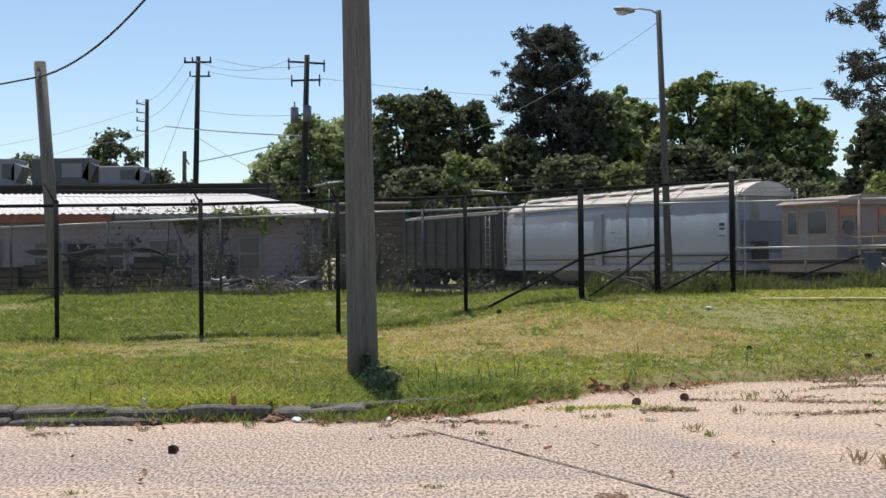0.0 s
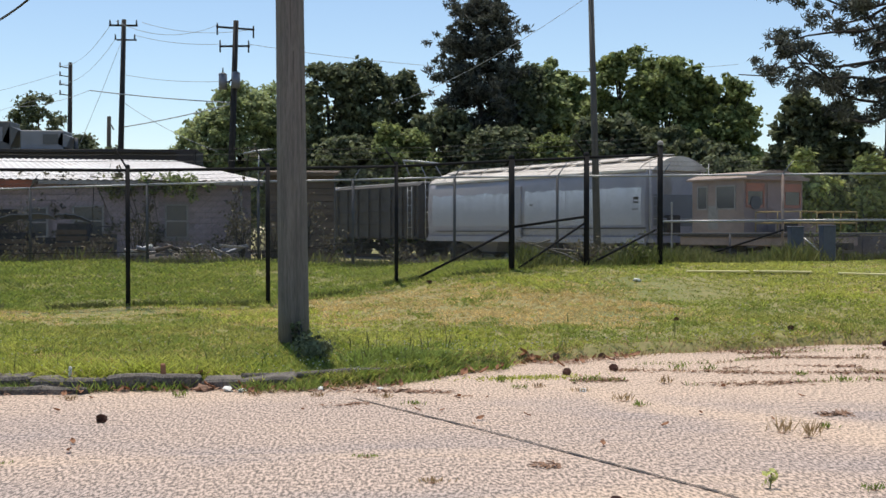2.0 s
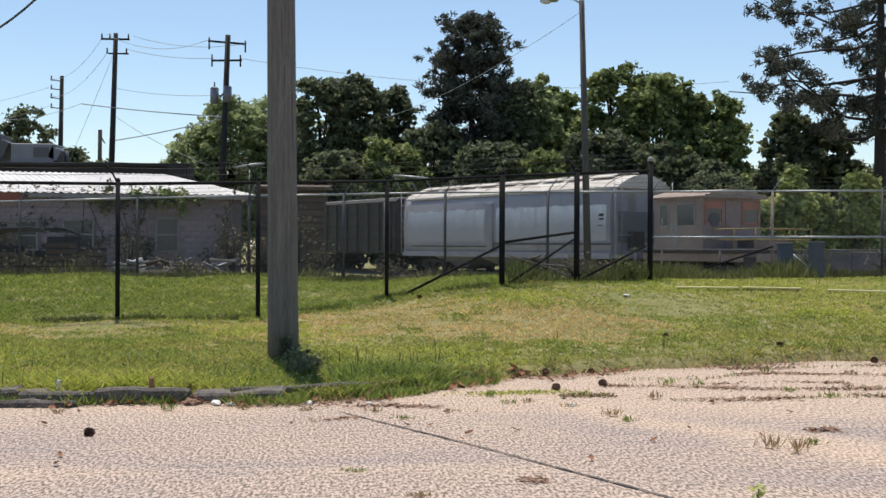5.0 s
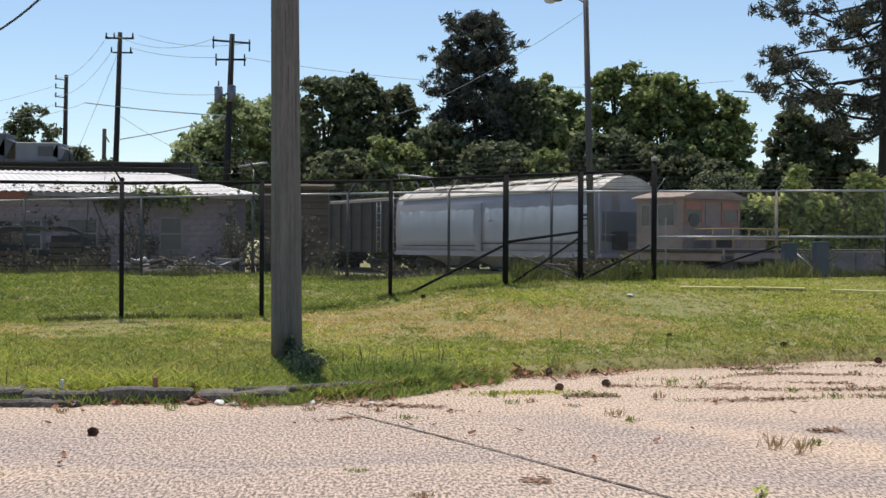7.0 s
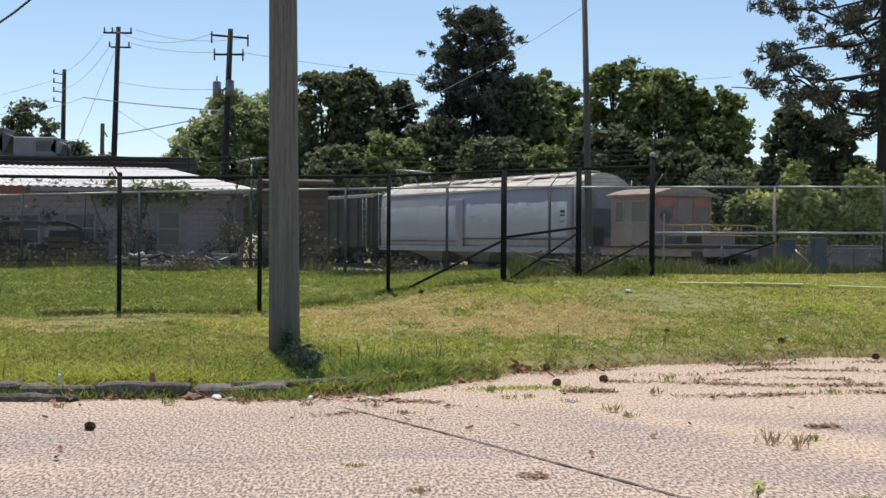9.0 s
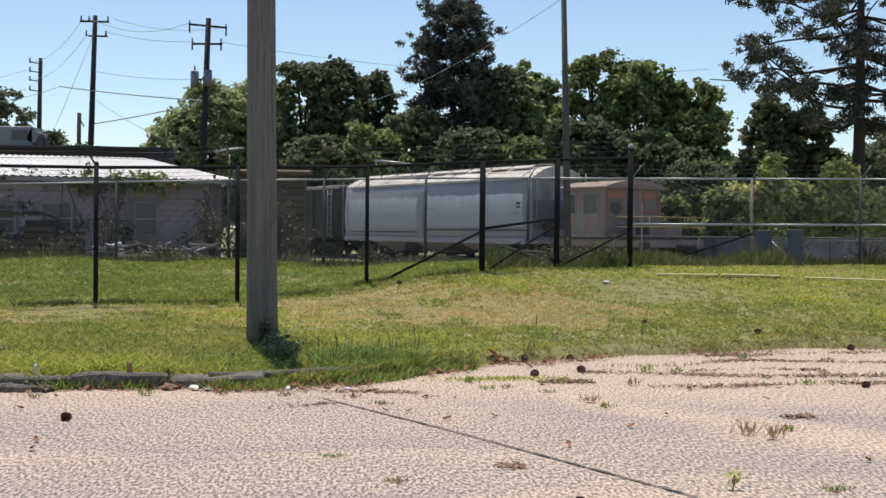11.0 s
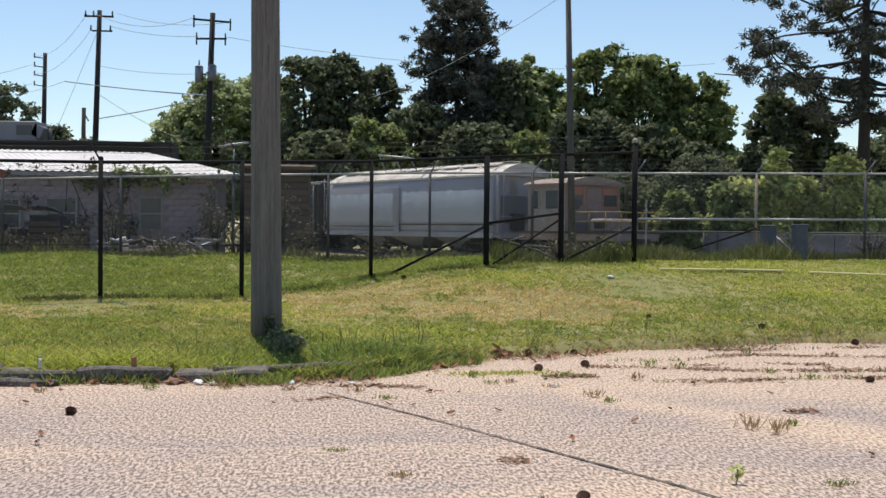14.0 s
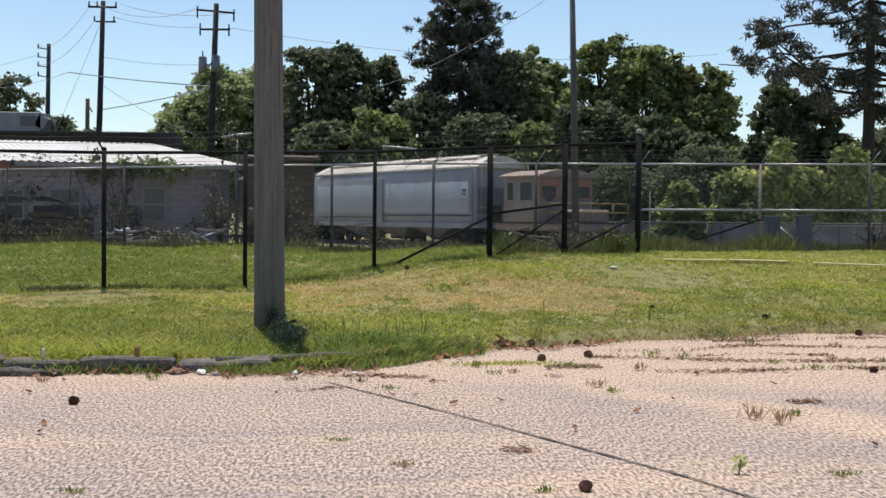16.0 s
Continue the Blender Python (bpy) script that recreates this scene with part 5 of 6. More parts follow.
def lawn():
    """Mown grass in small tussocks, each of one kind: green, dark, yellow-green or dry."""
    rs = np.random.RandomState(4)
    n = 62000
    y = 11.9 + (34.0 - 11.9) * rs.rand(n) ** 1.3
    x = (rs.rand(n) * 2 - 1) * (0.40 * y + 1.2) + 0.05 * y
    keep = y > edge(x) + 0.10
    x, y = x[keep], y[keep]
    n = len(x)
    line = np.interp(x, [q[0] for q in POSTS], [q[1] for q in POSTS])
    behind = (y > line - 0.15 + 0.12 * rs.normal(size=n)) & (x < 3.5)
    # dry where the lawn swells, along the mown strip before the fence, and in scattered patches
    dry = 1.15 * np.exp(-(((x - 2.2) / 3.4) ** 2 + ((y - 19.6) / 2.9) ** 2)) + 0.75 * np.exp(-(((x + 4.0) / 5) ** 2 + ((y - line + 1.7) / 1.5) ** 2)) + 0.30 * patchy(x, y, 1.3, 2) + 0.26 * patchy(x, y, 4, 3) + 0.2 * patchy(x * 0.4, y, 9, 13) + 0.25 * rs.normal(size=n)
    tan = (dry > 0.58) & ~(behind & (rs.rand(n) < 0.93))
    lit = (~tan) & (~behind) & (patchy(x, y, 0.8, 21) + 0.4 * rs.normal(size=n) + 0.3 * (x > 5) > 0.45)
    lit |= (~tan) & behind & (rs.rand(n) < 0.10)
    dk = (~tan) & (~lit) & ((patchy(x * 0.5, y, 5, 41) + 0.5 * rs.normal(size=n) > 0.45) | (behind & (rs.rand(n) < np.where(x < -5, 0.95, 0.8))))
    hgt = (0.03 + 0.035 * rs.rand(n) ** 1.5) * (1.1 + 0.35 * patchy(x, y, 0.9, 9))
    near_edge = np.exp(-((y - edge(x)) / 1.1) ** 2) * (x < 1.6)
    hgt = hgt * (1 + 0.9 * near_edge * rs.rand(n))
    hgt = np.where(behind, hgt * 1.5, hgt)
    hgt = np.where(tan, hgt * 0.7, hgt)
    kind = np.where(tan, 3, np.where(lit, 2, np.where(dk, 1, 0)))
    per = 6
    wide = (0.016 + 0.0011 * y)
    bx = np.repeat(x, per) + rs.normal(size=n * per) * np.repeat(wide, per)
    by = np.repeat(y, per) + rs.normal(size=n * per) * np.repeat(wide, per)
    bh = np.repeat(hgt, per) * (0.6 + 0.7 * rs.rand(n * per))
    bw = np.repeat(0.010 + 0.00048 * y, per)
    bk = np.repeat(kind, per)
    for k, name, material, label in ((0, "lawn_grass", M_GRASS, "short green lawn grass"), (1, "lawn_grass", M_GRASSDK, "darker green lawn grass"), (2, "lawn_grass", M_GRASSLT, "short yellow-green lawn grass"), (3, "dry_grass", M_STRAW, "short dry tan lawn grass")):
        q = bk == k
        blades(name, bx[q], by[q], bh[q], bw[q], material, label, 5 + k, 1.1)


lawn()


def verge_weeds():
    rs = np.random.RandomState(12)
    # lush tall grass from the pole to where the kerb ends
    n = 9000
    x = rs.normal(0.25, 0.75, n)
    y = edge(x) + 0.12 + np.abs(rs.normal(0, 0.85, n))
    k = (x > -1.9) & (x < 1.5) & (y < 15.4)
    x, y = x[k], y[k]
    h = (0.04 + 0.09 * rs.rand(len(x)) ** 1.5) * (0.8 + 0.6 * np.clip(patchy(x, y, 3, 5), -0.6, 1))
    shade = np.abs(x + 1.05 + 0.21 * (y - 15.0)) < 0.22
    h = np.where(shade, 0.04, h)
    blades("tall_grass", x, y, h, np.full(len(x), 0.018), M_WEED, "lush green grass and weeds at the foot of the pole", 13, 0.9)
    # ragged grass creeping over the kerb
    n = 5000
    x = -7 + 8.5 * rs.rand(n)
    y = edge(x) - 0.22 + 0.3 * rs.rand(n)
    k = patchy(x, y, 3.2, 8) > 0.0
    x, y = x[k], y[k]
    blades("edge_grass", x, y, 0.05 + 0.09 * rs.rand(len(x)), np.full(len(x), 0.014), M_WEED, "ragged green grass creeping over the pavement edge", 14, 0.6, z=np.maximum(lawn_z(x, y), 0.0))
    n = 1800
    x = -7 + 15 * rs.rand(n)
    y = edge(x) - 0.15 + 0.5 * rs.rand(n)
    blades("edge_straw", x, y, 0.04 + 0.08 * rs.rand(n), np.full(n, 0.013), M_TUFT, "dry straw along the pavement edge", 15, 0.8, z=np.maximum(lawn_z(x, y), 0.0))
    # unmown grass under the front fence, its dark colour also drawing the shadow line
    n = 5200
    x = -10 + 13.5 * rs.rand(n)
    y = np.interp(x, [q[0] for q in POSTS], [q[1] for q in POSTS]) + rs.normal(0, 0.10, n)
    k = patchy(x, y, 2.4, 52) > -0.25
    x, y = x[k], y[k]
    blades("fence_grass", x, y, 0.06 + 0.09 * rs.rand(len(x)), np.full(len(x), 0.02), M_WEEDDARK, "unmown grass under the fence, dark for the shadow line there", 19, 0.5)
    # pale clover heads in the verge
    n = 900
    x = -7 + 13 * rs.rand(n)
    y = edge(x) + 0.25 + 3.2 * rs.rand(n) ** 1.4
    k = patchy(x, y, 1.8, 57) > -0.1
    x, y = x[k], y[k]
    c = np.stack([x, y, lawn_z(x, y) + 0.05 + 0.04 * rs.rand(len(x))], 1)
    r = (0.007 + 0.008 * rs.rand(len(x)))[:, None]
    side, rise = np.array([1.0, 0, 0]), np.array([0, -0.6, 0.8])
    v = np.stack([c - side * r, c - rise * r, c + side * r, c + rise * r], 1)
    tagged(quads("clover_bloom", v, M_LITTER, None, "tiny pale clover heads in the verge"), "tiny pale clover heads in the verge", "clover", kind="stuff")
    # weeds along the back fence and round the gate
    n = 16000
    x = -19 + 40 * rs.rand(n)
    y = np.interp(x, [b[0] for b in BACK], [b[1] for b in BACK]) + rs.normal(0, 0.35, n)
    h = (0.15 + 0.4 * rs.rand(n)) * (0.8 + 0.5 * patchy(x, y, 1.1, 4))
    h = np.clip(h, 0.08, 0.9) * (0.4 + 0.6 * smooth01((x - 1) / 4))
    d = rs.rand(n) < 0.45
    blades("fence_weeds", x[~d], y[~d], h[~d], np.full((~d).sum(), 0.035), M_WEEDDARK, "tall dark weeds along the fence", 16, 0.35)
    blades("fence_brush", x[d], y[d], h[d], np.full(d.sum(), 0.022), M_BRUSH, "tall dry brush along the fence", 17, 0.35)
    n = 12000
    x = -20 + 36 * rs.rand(n)
    y = 34.6 + 5.5 * rs.rand(n)
    h = np.clip((0.12 + 0.4 * rs.rand(n)) * (0.9 + 0.6 * patchy(x, y, 1.0, 14)), 0.08, 0.9) * 0.7
    d = rs.rand(n) < 0.5
    blades("rough_weeds", x[~d], y[~d], h[~d], np.full((~d).sum(), 0.05), M_WEEDDARK, "rough dark weeds on the waste ground", 26, 0.5)
    blades("rough_brush", x[d], y[d], h[d], np.full(d.sum(), 0.035), M_BRUSH, "rough dry brush on the waste ground", 27, 0.5)
    n = 5200
    x = 3.2 + 8.5 * rs.rand(n)
    y = 26.6 + 0.42 * (x - 4.7) + rs.normal(0.5, 0.55, n)
    h = (0.12 + 0.32 * rs.rand(n)) * (0.85 + 0.5 * patchy(x, y, 1.6, 6))
    h = np.clip(h, 0.06, 0.7)
    blades("gate_weeds", x, y, h, np.full(n, 0.025), M_WEEDDARK, "tall weeds round the gate posts", 18, 0.4)


verge_weeds()


def seed_stalks():
    """Thin upright stalks that stand over the verge."""
    rs = np.random.RandomState(30)
    n = 110
    x = np.concatenate([rs.normal(-0.2, 0.5, 30), rs.normal(0.5, 0.35, 40), rs.uniform(-5, 6, 40)])
    y = edge(x) + 0.3 + np.abs(rs.normal(0, 1.1, n))
    blades("seed_stalks", x, y, 0.14 + 0.2 * rs.rand(n), np.full(n, 0.012), M_WEEDDARK, "thin dark seed stalks over the verge", 31, 0.18)


seed_stalks()


def pole_vine():
    t = empty("climbing_vine", pose(-0.9, 14.4, lz(-0.9, 14.4)), "dark leafy vine at the foot of the wooden pole, laid along its shadow", "vine")
    rng = random.Random(2)
    # dark leaves follow the line of the pole's cast shadow and deepen it
    cs = [(rng.gauss(0, 0.07) + 0.22 * k / 9, rng.gauss(0, 0.05) - 0.13 * k, 0.04 + 0.13 * rng.random()) for k in range(10)]
    leaves("vine_leaves", cs, [0.10 + 0.04 * rng.random() for _ in cs], 800, 0.045, M_LEAFDARK, t, 3, flat=1.0, shell=0.2, long=1.3)
    cs = [(rng.uniform(-0.36, 0.02), 0.57 + rng.uniform(-0.06, 0.02), rng.uniform(0.0, 0.32)) for _ in range(9)]
    leaves("base_leaves", cs, [0.07] * 9, 160, 0.04, M_LEAFDARK, t, 9, shell=0.2, long=1.3)
    bm = bmesh.new()
    for c in cs[::2]:
        tube([(0, 0, -0.05), (c[0] * 0.5, c[1] * 0.5, 0.1), c], 0.008, 5, bm)
    part("stem", bm, M_BARK, t)


pole_vine()


rs = np.random.RandomState(61)
n = 420
x = 1.62 + 0.34 * rs.normal(size=n)
y = 12.55 + 0.09 * rs.normal(size=n) + 0.12 * (x - 1.6)
blades("moss_grass", x, y, 0.02 + 0.03 * rs.rand(n), np.full(n, 0.016), M_GRASSLT, "low yellow-green grass mat in the pavement", 62, 0.8, z=np.zeros(n))
n = 26
x = 2.22 + 0.05 * rs.normal(size=n)
y = 14.35 + 0.03 * rs.normal(size=n)
blades("tall_weed", x, y, 0.08 + 0.26 * rs.rand(n) ** 1.5, np.full(n, 0.011), M_WEED, "single tall weed at the lawn edge", 63, 0.4)


# ---- kerb ----
def kerb():
    rng = random.Random(5)
    k = empty("broken_kerb", pose(0, 0, 0), "broken weathered concrete kerb half sunk in the grass", "kerb")

    def stone(x, w, y, top, deep, tall):
        bm = box((0, 0, 0), (w, deep, tall), rz=rng.uniform(-2, 2), rx=rng.uniform(-6, 6), ry=rng.uniform(-1, 1), bevel=0.025)
        bmesh.ops.subdivide_edges(bm, edges=bm.edges[:], cuts=4, use_grid_fill=True)
        for v in bm.verts:
            q = v.co * 3.5 + Vector((x * 5, 0, 0))
            v.co += Vector((noise.noise(q), noise.noise(q + Vector((9, 0, 0))), noise.noise(q + Vector((0, 9, 0))))) * 0.026
        part("kerb_stone", bm, M_KERB, k).location = (x + w / 2, y, top - tall / 2)

    x = -8.2
    while x < -1.75:
        w = rng.uniform(0.5, 1.15)
        stone(x, w - rng.uniform(0.01, 0.05), 11.98 + rng.uniform(-0.03, 0.03), 0.135 + rng.uniform(-0.02, 0.02), 0.26, 0.3)
        x += w
    for x, w in ((-5.2, 0.8), (-4.35, 1.1), (-3.35, 0.5)):
        stone(x, w, 11.72, 0.06, 0.24, 0.2)
    part("kerb_edge", tube([(-1.4, 12.0, 0.10), (-0.9, 12.1, 0.105), (-0.3, 12.35, 0.105), (0.1, 12.55, 0.10), (0.5, 12.85, 0.09)], 0.05, 6, radii=[0.05, 0.035, 0.05, 0.03, 0.04]), M_KERB, k)


kerb()


# ---- small things on the verge and the pavement ----
def pebble_mesh(seed, r, flat=0.6, rough_k=0.35, sub=2):
    bm = bmesh.new()
    bmesh.ops.create_icosphere(bm, subdivisions=sub, radius=r)
    for v in bm.verts:
        v.co *= 1 + rough_k * noise.noise(v.co / r * 1.7 + Vector((seed, 0, 0)))
        v.co.z *= flat
    return bm


def pine_cone(x, y, r, seed):
    r *= 0.8
    z = max(0.0, lz(x, y))
    c = empty("pine_cone", pose(x, y, z + r * 0.75, 80, 0, 70 * seed), "dark dry pine cone lying on the ground", "pine cone", "pine cones")
    bm = bmesh.new()
    for i in range(9):
        f = i / 8
        rr = r * (0.45 + 0.7 * math.sin(math.pi * min(1, 0.25 + 0.7 * f)) * 0.8)
        for k in range(8):
            a = k * 0.785 + i * 0.4
            p = Vector((math.cos(a) * rr, math.sin(a) * rr, (f - 0.5) * r * 1.9))
            q = Vector((math.cos(a) * rr * 0.35, math.sin(a) * rr * 0.35, (f - 0.62) * r * 1.9))
            s = Vector((-math.sin(a), math.cos(a), 0)) * rr * 0.42
            vs = [bm.verts.new(w) for w in (q, p + s, p + Vector((0, 0, r * 0.16)), p - s)]
            bm.faces.new(vs)
    part("cone_body", bm, M_CONE, c)
    part("core", rod((0, 0, -r * 0.95), (0, 0, r * 0.95), r * 0.5, r * 0.25, 8), M_CONE, c)


for i, (x, y, r) in enumerate(((-2.3, 9.9, 0.05), (2.06, 12.83, 0.055), (2.65, 13.2, 0.055), (5.83, 16.3, 0.055), (6.95, 15.7, 0.06), (5.39, 11.85, 0.05), (1.34, 6.77, 0.046), (2.15, 14.2, 0.05), (2.75, 14.4, 0.05), (4.5, 17.5, 0.05), (1.05, 24.0, 0.06))):
    pine_cone(x, y, r, i + 1)


def tuft(x, y, h, n, material, seed, label, spread=0.035):
    """A small grass tuft growing out of a crack."""
    rs = np.random.RandomState(seed)
    t = empty("grass_tuft", pose(x, y, 0), label, "grass tuft", "tufts in the pavement")
    a = rs.rand(n) * 6.283
    b = np.stack([rs.normal(0, spread * 1.3, n), rs.normal(0, spread * 0.6, n), np.zeros(n)], 1)
    hh = h * (0.5 + 0.6 * rs.rand(n))
    tip = b + np.stack([rs.normal(size=n) * 0.45 * hh, rs.normal(size=n) * 0.45 * hh, hh], 1)
    s = np.stack([np.cos(a), np.sin(a), np.zeros(n)], 1) * 0.006
    v = np.empty((n, 4, 3))
    v[:, 0], v[:, 1], v[:, 2], v[:, 3] = b, (b + tip) / 2 + s, tip, (b + tip) / 2 - s
    tagged(quads("tuft_grass", v, material, t), kind="stuff")
    part("soil", pebble_mesh(seed, spread * 0.8, 0.15), M_REDDEBRIS, t)


TUFTS = [(0.31, 10.72, 0.05, 1), (1.59, 11.83, 0.06, 0), (2.34, 10.52, 0.06, 1), (3.13, 9.09, 0.14, 0), (3.26, 8.89, 0.15, 0), (3.57, 9.27, 0.06, 1), (3.0, 7.1, 0.05, 1), (0.32, 7.46, 0.04, 0), (-0.1, 8.3, 0.03, 1), (1.38, 11.74, 0.06, 1), (1.99, 11.49, 0.05, 0), (2.25, 10.84, 0.1, 0),
         (1.09, 6.75, 0.04, 1), (-1.56, 6.82, 0.04, 1), (1.29, 12.27, 0.08, 1), (2.95, 12.04, 0.1, 0), (-0.6, 11.3, 0.05, 0), (-1.2, 11.4, 0.06, 0), (-1.9, 11.35, 0.08, 1), (-2.9, 11.2, 0.06, 0), (-4.0, 11.3, 0.09, 1), (0.05, 11.2, 0.05, 0), (-4.6, 10.9, 0.1, 1), (3.4, 13.2, 0.1, 1), (3.75, 13.15, 0.08, 1), (4.6, 12.6, 0.07, 1), (4.85, 12.1, 0.08, 1), (5.4, 12.9, 0.06, 0), (5.0, 14.5, 0.08, 1), (6.0, 14.3, 0.07, 0), (-2.6, 8.2, 0.03, 1)]
for i, (x, y, h, g) in enumerate(TUFTS):
    tuft(x, y, h, 30, M_WEED if g else M_TUFT, 200 + i, "small green grass tuft in a pavement crack" if g else "small dry grass tuft in a pavement crack")


def seedling():
    t = empty("seedling", pose(2.38, 7.18, 0), "small bright green broad-leaved seedling in a crack", "weed")
    part("stem", tube([(0, 0, 0), (0.01, 0, 0.06), (0, 0, 0.11)], 0.004, 5), M_WEED, t)
    leaves("leaf_blades", [(0, 0, 0.1), (0.02, 0, 0.07), (-0.02, 0.01, 0.05)], [0.035, 0.03, 0.03], 34, 0.028, M_LEAFLIGHT, t, 77, shell=0.3, long=1.3)


seedling()


def strip(points, width, h, material, seed, name, label, category, n=40):
    """A low uneven ridge of litter along a line, lying on the pavement."""
    rng = random.Random(seed)
    pts = [Vector((*p, 0)) for p in points]
    lens = [0]
    for a, b in zip(pts, pts[1:]):
        lens.append(lens[-1] + (b - a).length)
    verts, faces = [], []
    for i in range(n + 1):
        s = lens[-1] * i / n
        k = max(j for j in range(len(pts) - 1) if lens[j] <= s + 1e-6)
        p = pts[k].lerp(pts[k + 1], (s - lens[k]) / max(lens[k + 1] - lens[k], 1e-6))
        d = (pts[k + 1] - pts[k]).normalized()
        side = Vector((-d.y, d.x, 0))
        w = width * (0.35 + 0.9 * abs(noise.noise(Vector((s * 3.1, seed, 0)))) + 0.25 * rng.random())
        w *= min(1, i / 3 + 0.1, (n - i) / 3 + 0.1)
        p = p + side * 0.25 * width * noise.noise(Vector((s * 1.7, seed + 5, 0)))
        for e, z in ((-1, h), (-0.4, h), (0.4, h), (1, h)):
            q = p + side * w * e
            verts.append((q.x, q.y, z + 0.008))
    for i in range(n):
        for j in range(3):
            a = i * 4 + j
            faces.append((a, a + 1, a + 5, a + 4))
    ob = raw(name, verts, faces, material)
    return tagged(ob, label, category)


strip([(-0.3, 11.23), (0.74, 9.46), (1.61, 7.86), (1.99, 7.16), (2.25, 6.55), (2.6, 5.6)], 0.019, 0.0005, M_CRACK, 3, "pavement_crack", "dark tarry crack running across the pavement", "crack", 90)
STRIPS = [((2.9, 13.72), (3.9, 13.75), (4.9, 14.4), (6.6, 14.15), (8.5, 14.6)), ((2.6, 13.2), (3.4, 13.1), (4.4, 12.8), (5.95, 12.8), (7.6, 13.1)), ((3.1, 11.85), (4.58, 12.05), (5.7, 12.2), (7, 12.4)), ((2.0, 12.25), (2.3, 12.35), (2.6, 12.3)), ((4.6, 14.9), (6.0, 15.1), (8.0, 15.6)),
          ((-0.9, 10.75), (-0.5, 10.7), (-0.1, 10.85)), ((-1.4, 11.55), (-0.4, 11.5), (0.3, 11.65)), ((-3.9, 11.0), (-3.2, 11.1)), ((0.7, 11.2), (1.0, 11.3)), ((0.25, 11.55), (0.75, 11.5)), ((3.9, 13.3), (4.9, 13.5), (5.6, 13.35)), ((1.0, 7.9), (1.2, 7.95)), ((3.75, 9.95), (4.05, 9.97))]
def flakes(name, x, y, size, material, label, seed, z=0.004):
    """Needles and leaf bits lying flat."""
    rs = np.random.RandomState(seed)
    n = len(x)
    a = rs.rand(n) * 6.283
    c = np.stack([x, y, z + 0.012 * rs.rand(n)], 1)
    u = np.stack([np.cos(a), np.sin(a), 0.25 * rs.normal(size=n)], 1) * (size * (0.6 + 0.8 * rs.rand(n)))[:, None]
    v = np.stack([-np.sin(a), np.cos(a), 0.3 * rs.normal(size=n)], 1) * (size * 0.4)[:, None]
    q = np.empty((n, 4, 3))
    q[:, 0], q[:, 1], q[:, 2], q[:, 3] = c - u, c + v, c + u, c - v
    return tagged(quads(name, q, material, None, label), label, "litter", kind="stuff")


rs = np.random.RandomState(49)
fx, fy = [], []
for i, pts in enumerate(STRIPS):
    for a, b in zip(pts, pts[1:]):
        n = int(210 * math.hypot(b[0] - a[0], b[1] - a[1])) + 30
        k = rs.rand(n)
        fx.append(a[0] + (b[0] - a[0]) * k), fy.append(a[1] + (b[1] - a[1]) * k + rs.normal(0, 0.09 if i < 5 else 0.06, n))
fx, fy = np.concatenate(fx), np.concatenate(fy)
k = patchy(fx, fy, 2.6, 33) + 0.3 * rs.normal(size=len(fx)) > -0.05
fx, fy = fx[k], fy[k]
flakes("needle_litter", fx, fy, np.full(len(fx), 0.03), M_REDDEBRIS, "reddish-brown pine needles and bark bits in rows on the pavement", 48)
n = 2600
ex = rs.uniform(-7, 9, n)
ey = edge(ex) + rs.normal(-0.14, 0.10, n)
k = patchy(ex, ey, 2.2, 36) > -0.1
flakes("edge_litter", ex[k], ey[k], np.full(k.sum(), 0.028), M_REDDEBRIS, "brown needle litter along the pavement edge", 47, z=0.012)


rs = np.random.RandomState(50)
sx, sy = [], []
for pts in STRIPS[:5]:
    for a, b in zip(pts, pts[1:]):
        k = rs.rand(60)
        sx.append(a[0] + (b[0] - a[0]) * k), sy.append(a[1] + (b[1] - a[1]) * k + rs.normal(0, 0.05, 60))
sx, sy = np.concatenate(sx), np.concatenate(sy)
k = patchy(sx, sy, 4, 15) > 0
blades("crack_grass", sx[k], sy[k], 0.025 + 0.05 * rs.rand(k.sum()), np.full(k.sum(), 0.012), M_WEED, "thin grass growing along pavement joints", 51, 0.6, z=np.zeros(k.sum()))
blades("crack_straw", sx[~k], sy[~k], 0.02 + 0.04 * rs.rand((~k).sum()), np.full((~k).sum(), 0.012), M_TUFT, "dry straw along pavement joints", 52, 0.9, z=np.zeros((~k).sum()))


def dry_leaf(x, y, s, seed, label, material, up=0.5):
    rng = random.Random(seed)
    z = max(lz(x, y), 0) + 0.01
    n = 7
    verts, faces = [], []
    for i in range(n):
        k = i / (n - 1)
        w = s * 0.34 * math.sin(math.pi * (0.06 + 0.9 * k))
        for e in (-1, 0, 1):
            verts.append((e * w, (k - 0.5) * s, abs(e) * s * 0.16 + s * 0.3 * k * k))
    for i in range(n - 1):
        for j in range(2):
            a = i * 3 + j
            faces.append((a, a + 1, a + 4, a + 3))
    ob = raw("dry_leaf", verts, faces, material)
    ob.matrix_basis = pose(x, y, z + s * 0.25 * up, 60 * up * rng.random(), 30 * rng.random(), rng.uniform(0, 360))
    return tagged(ob, label, "leaf", "dry leaves")


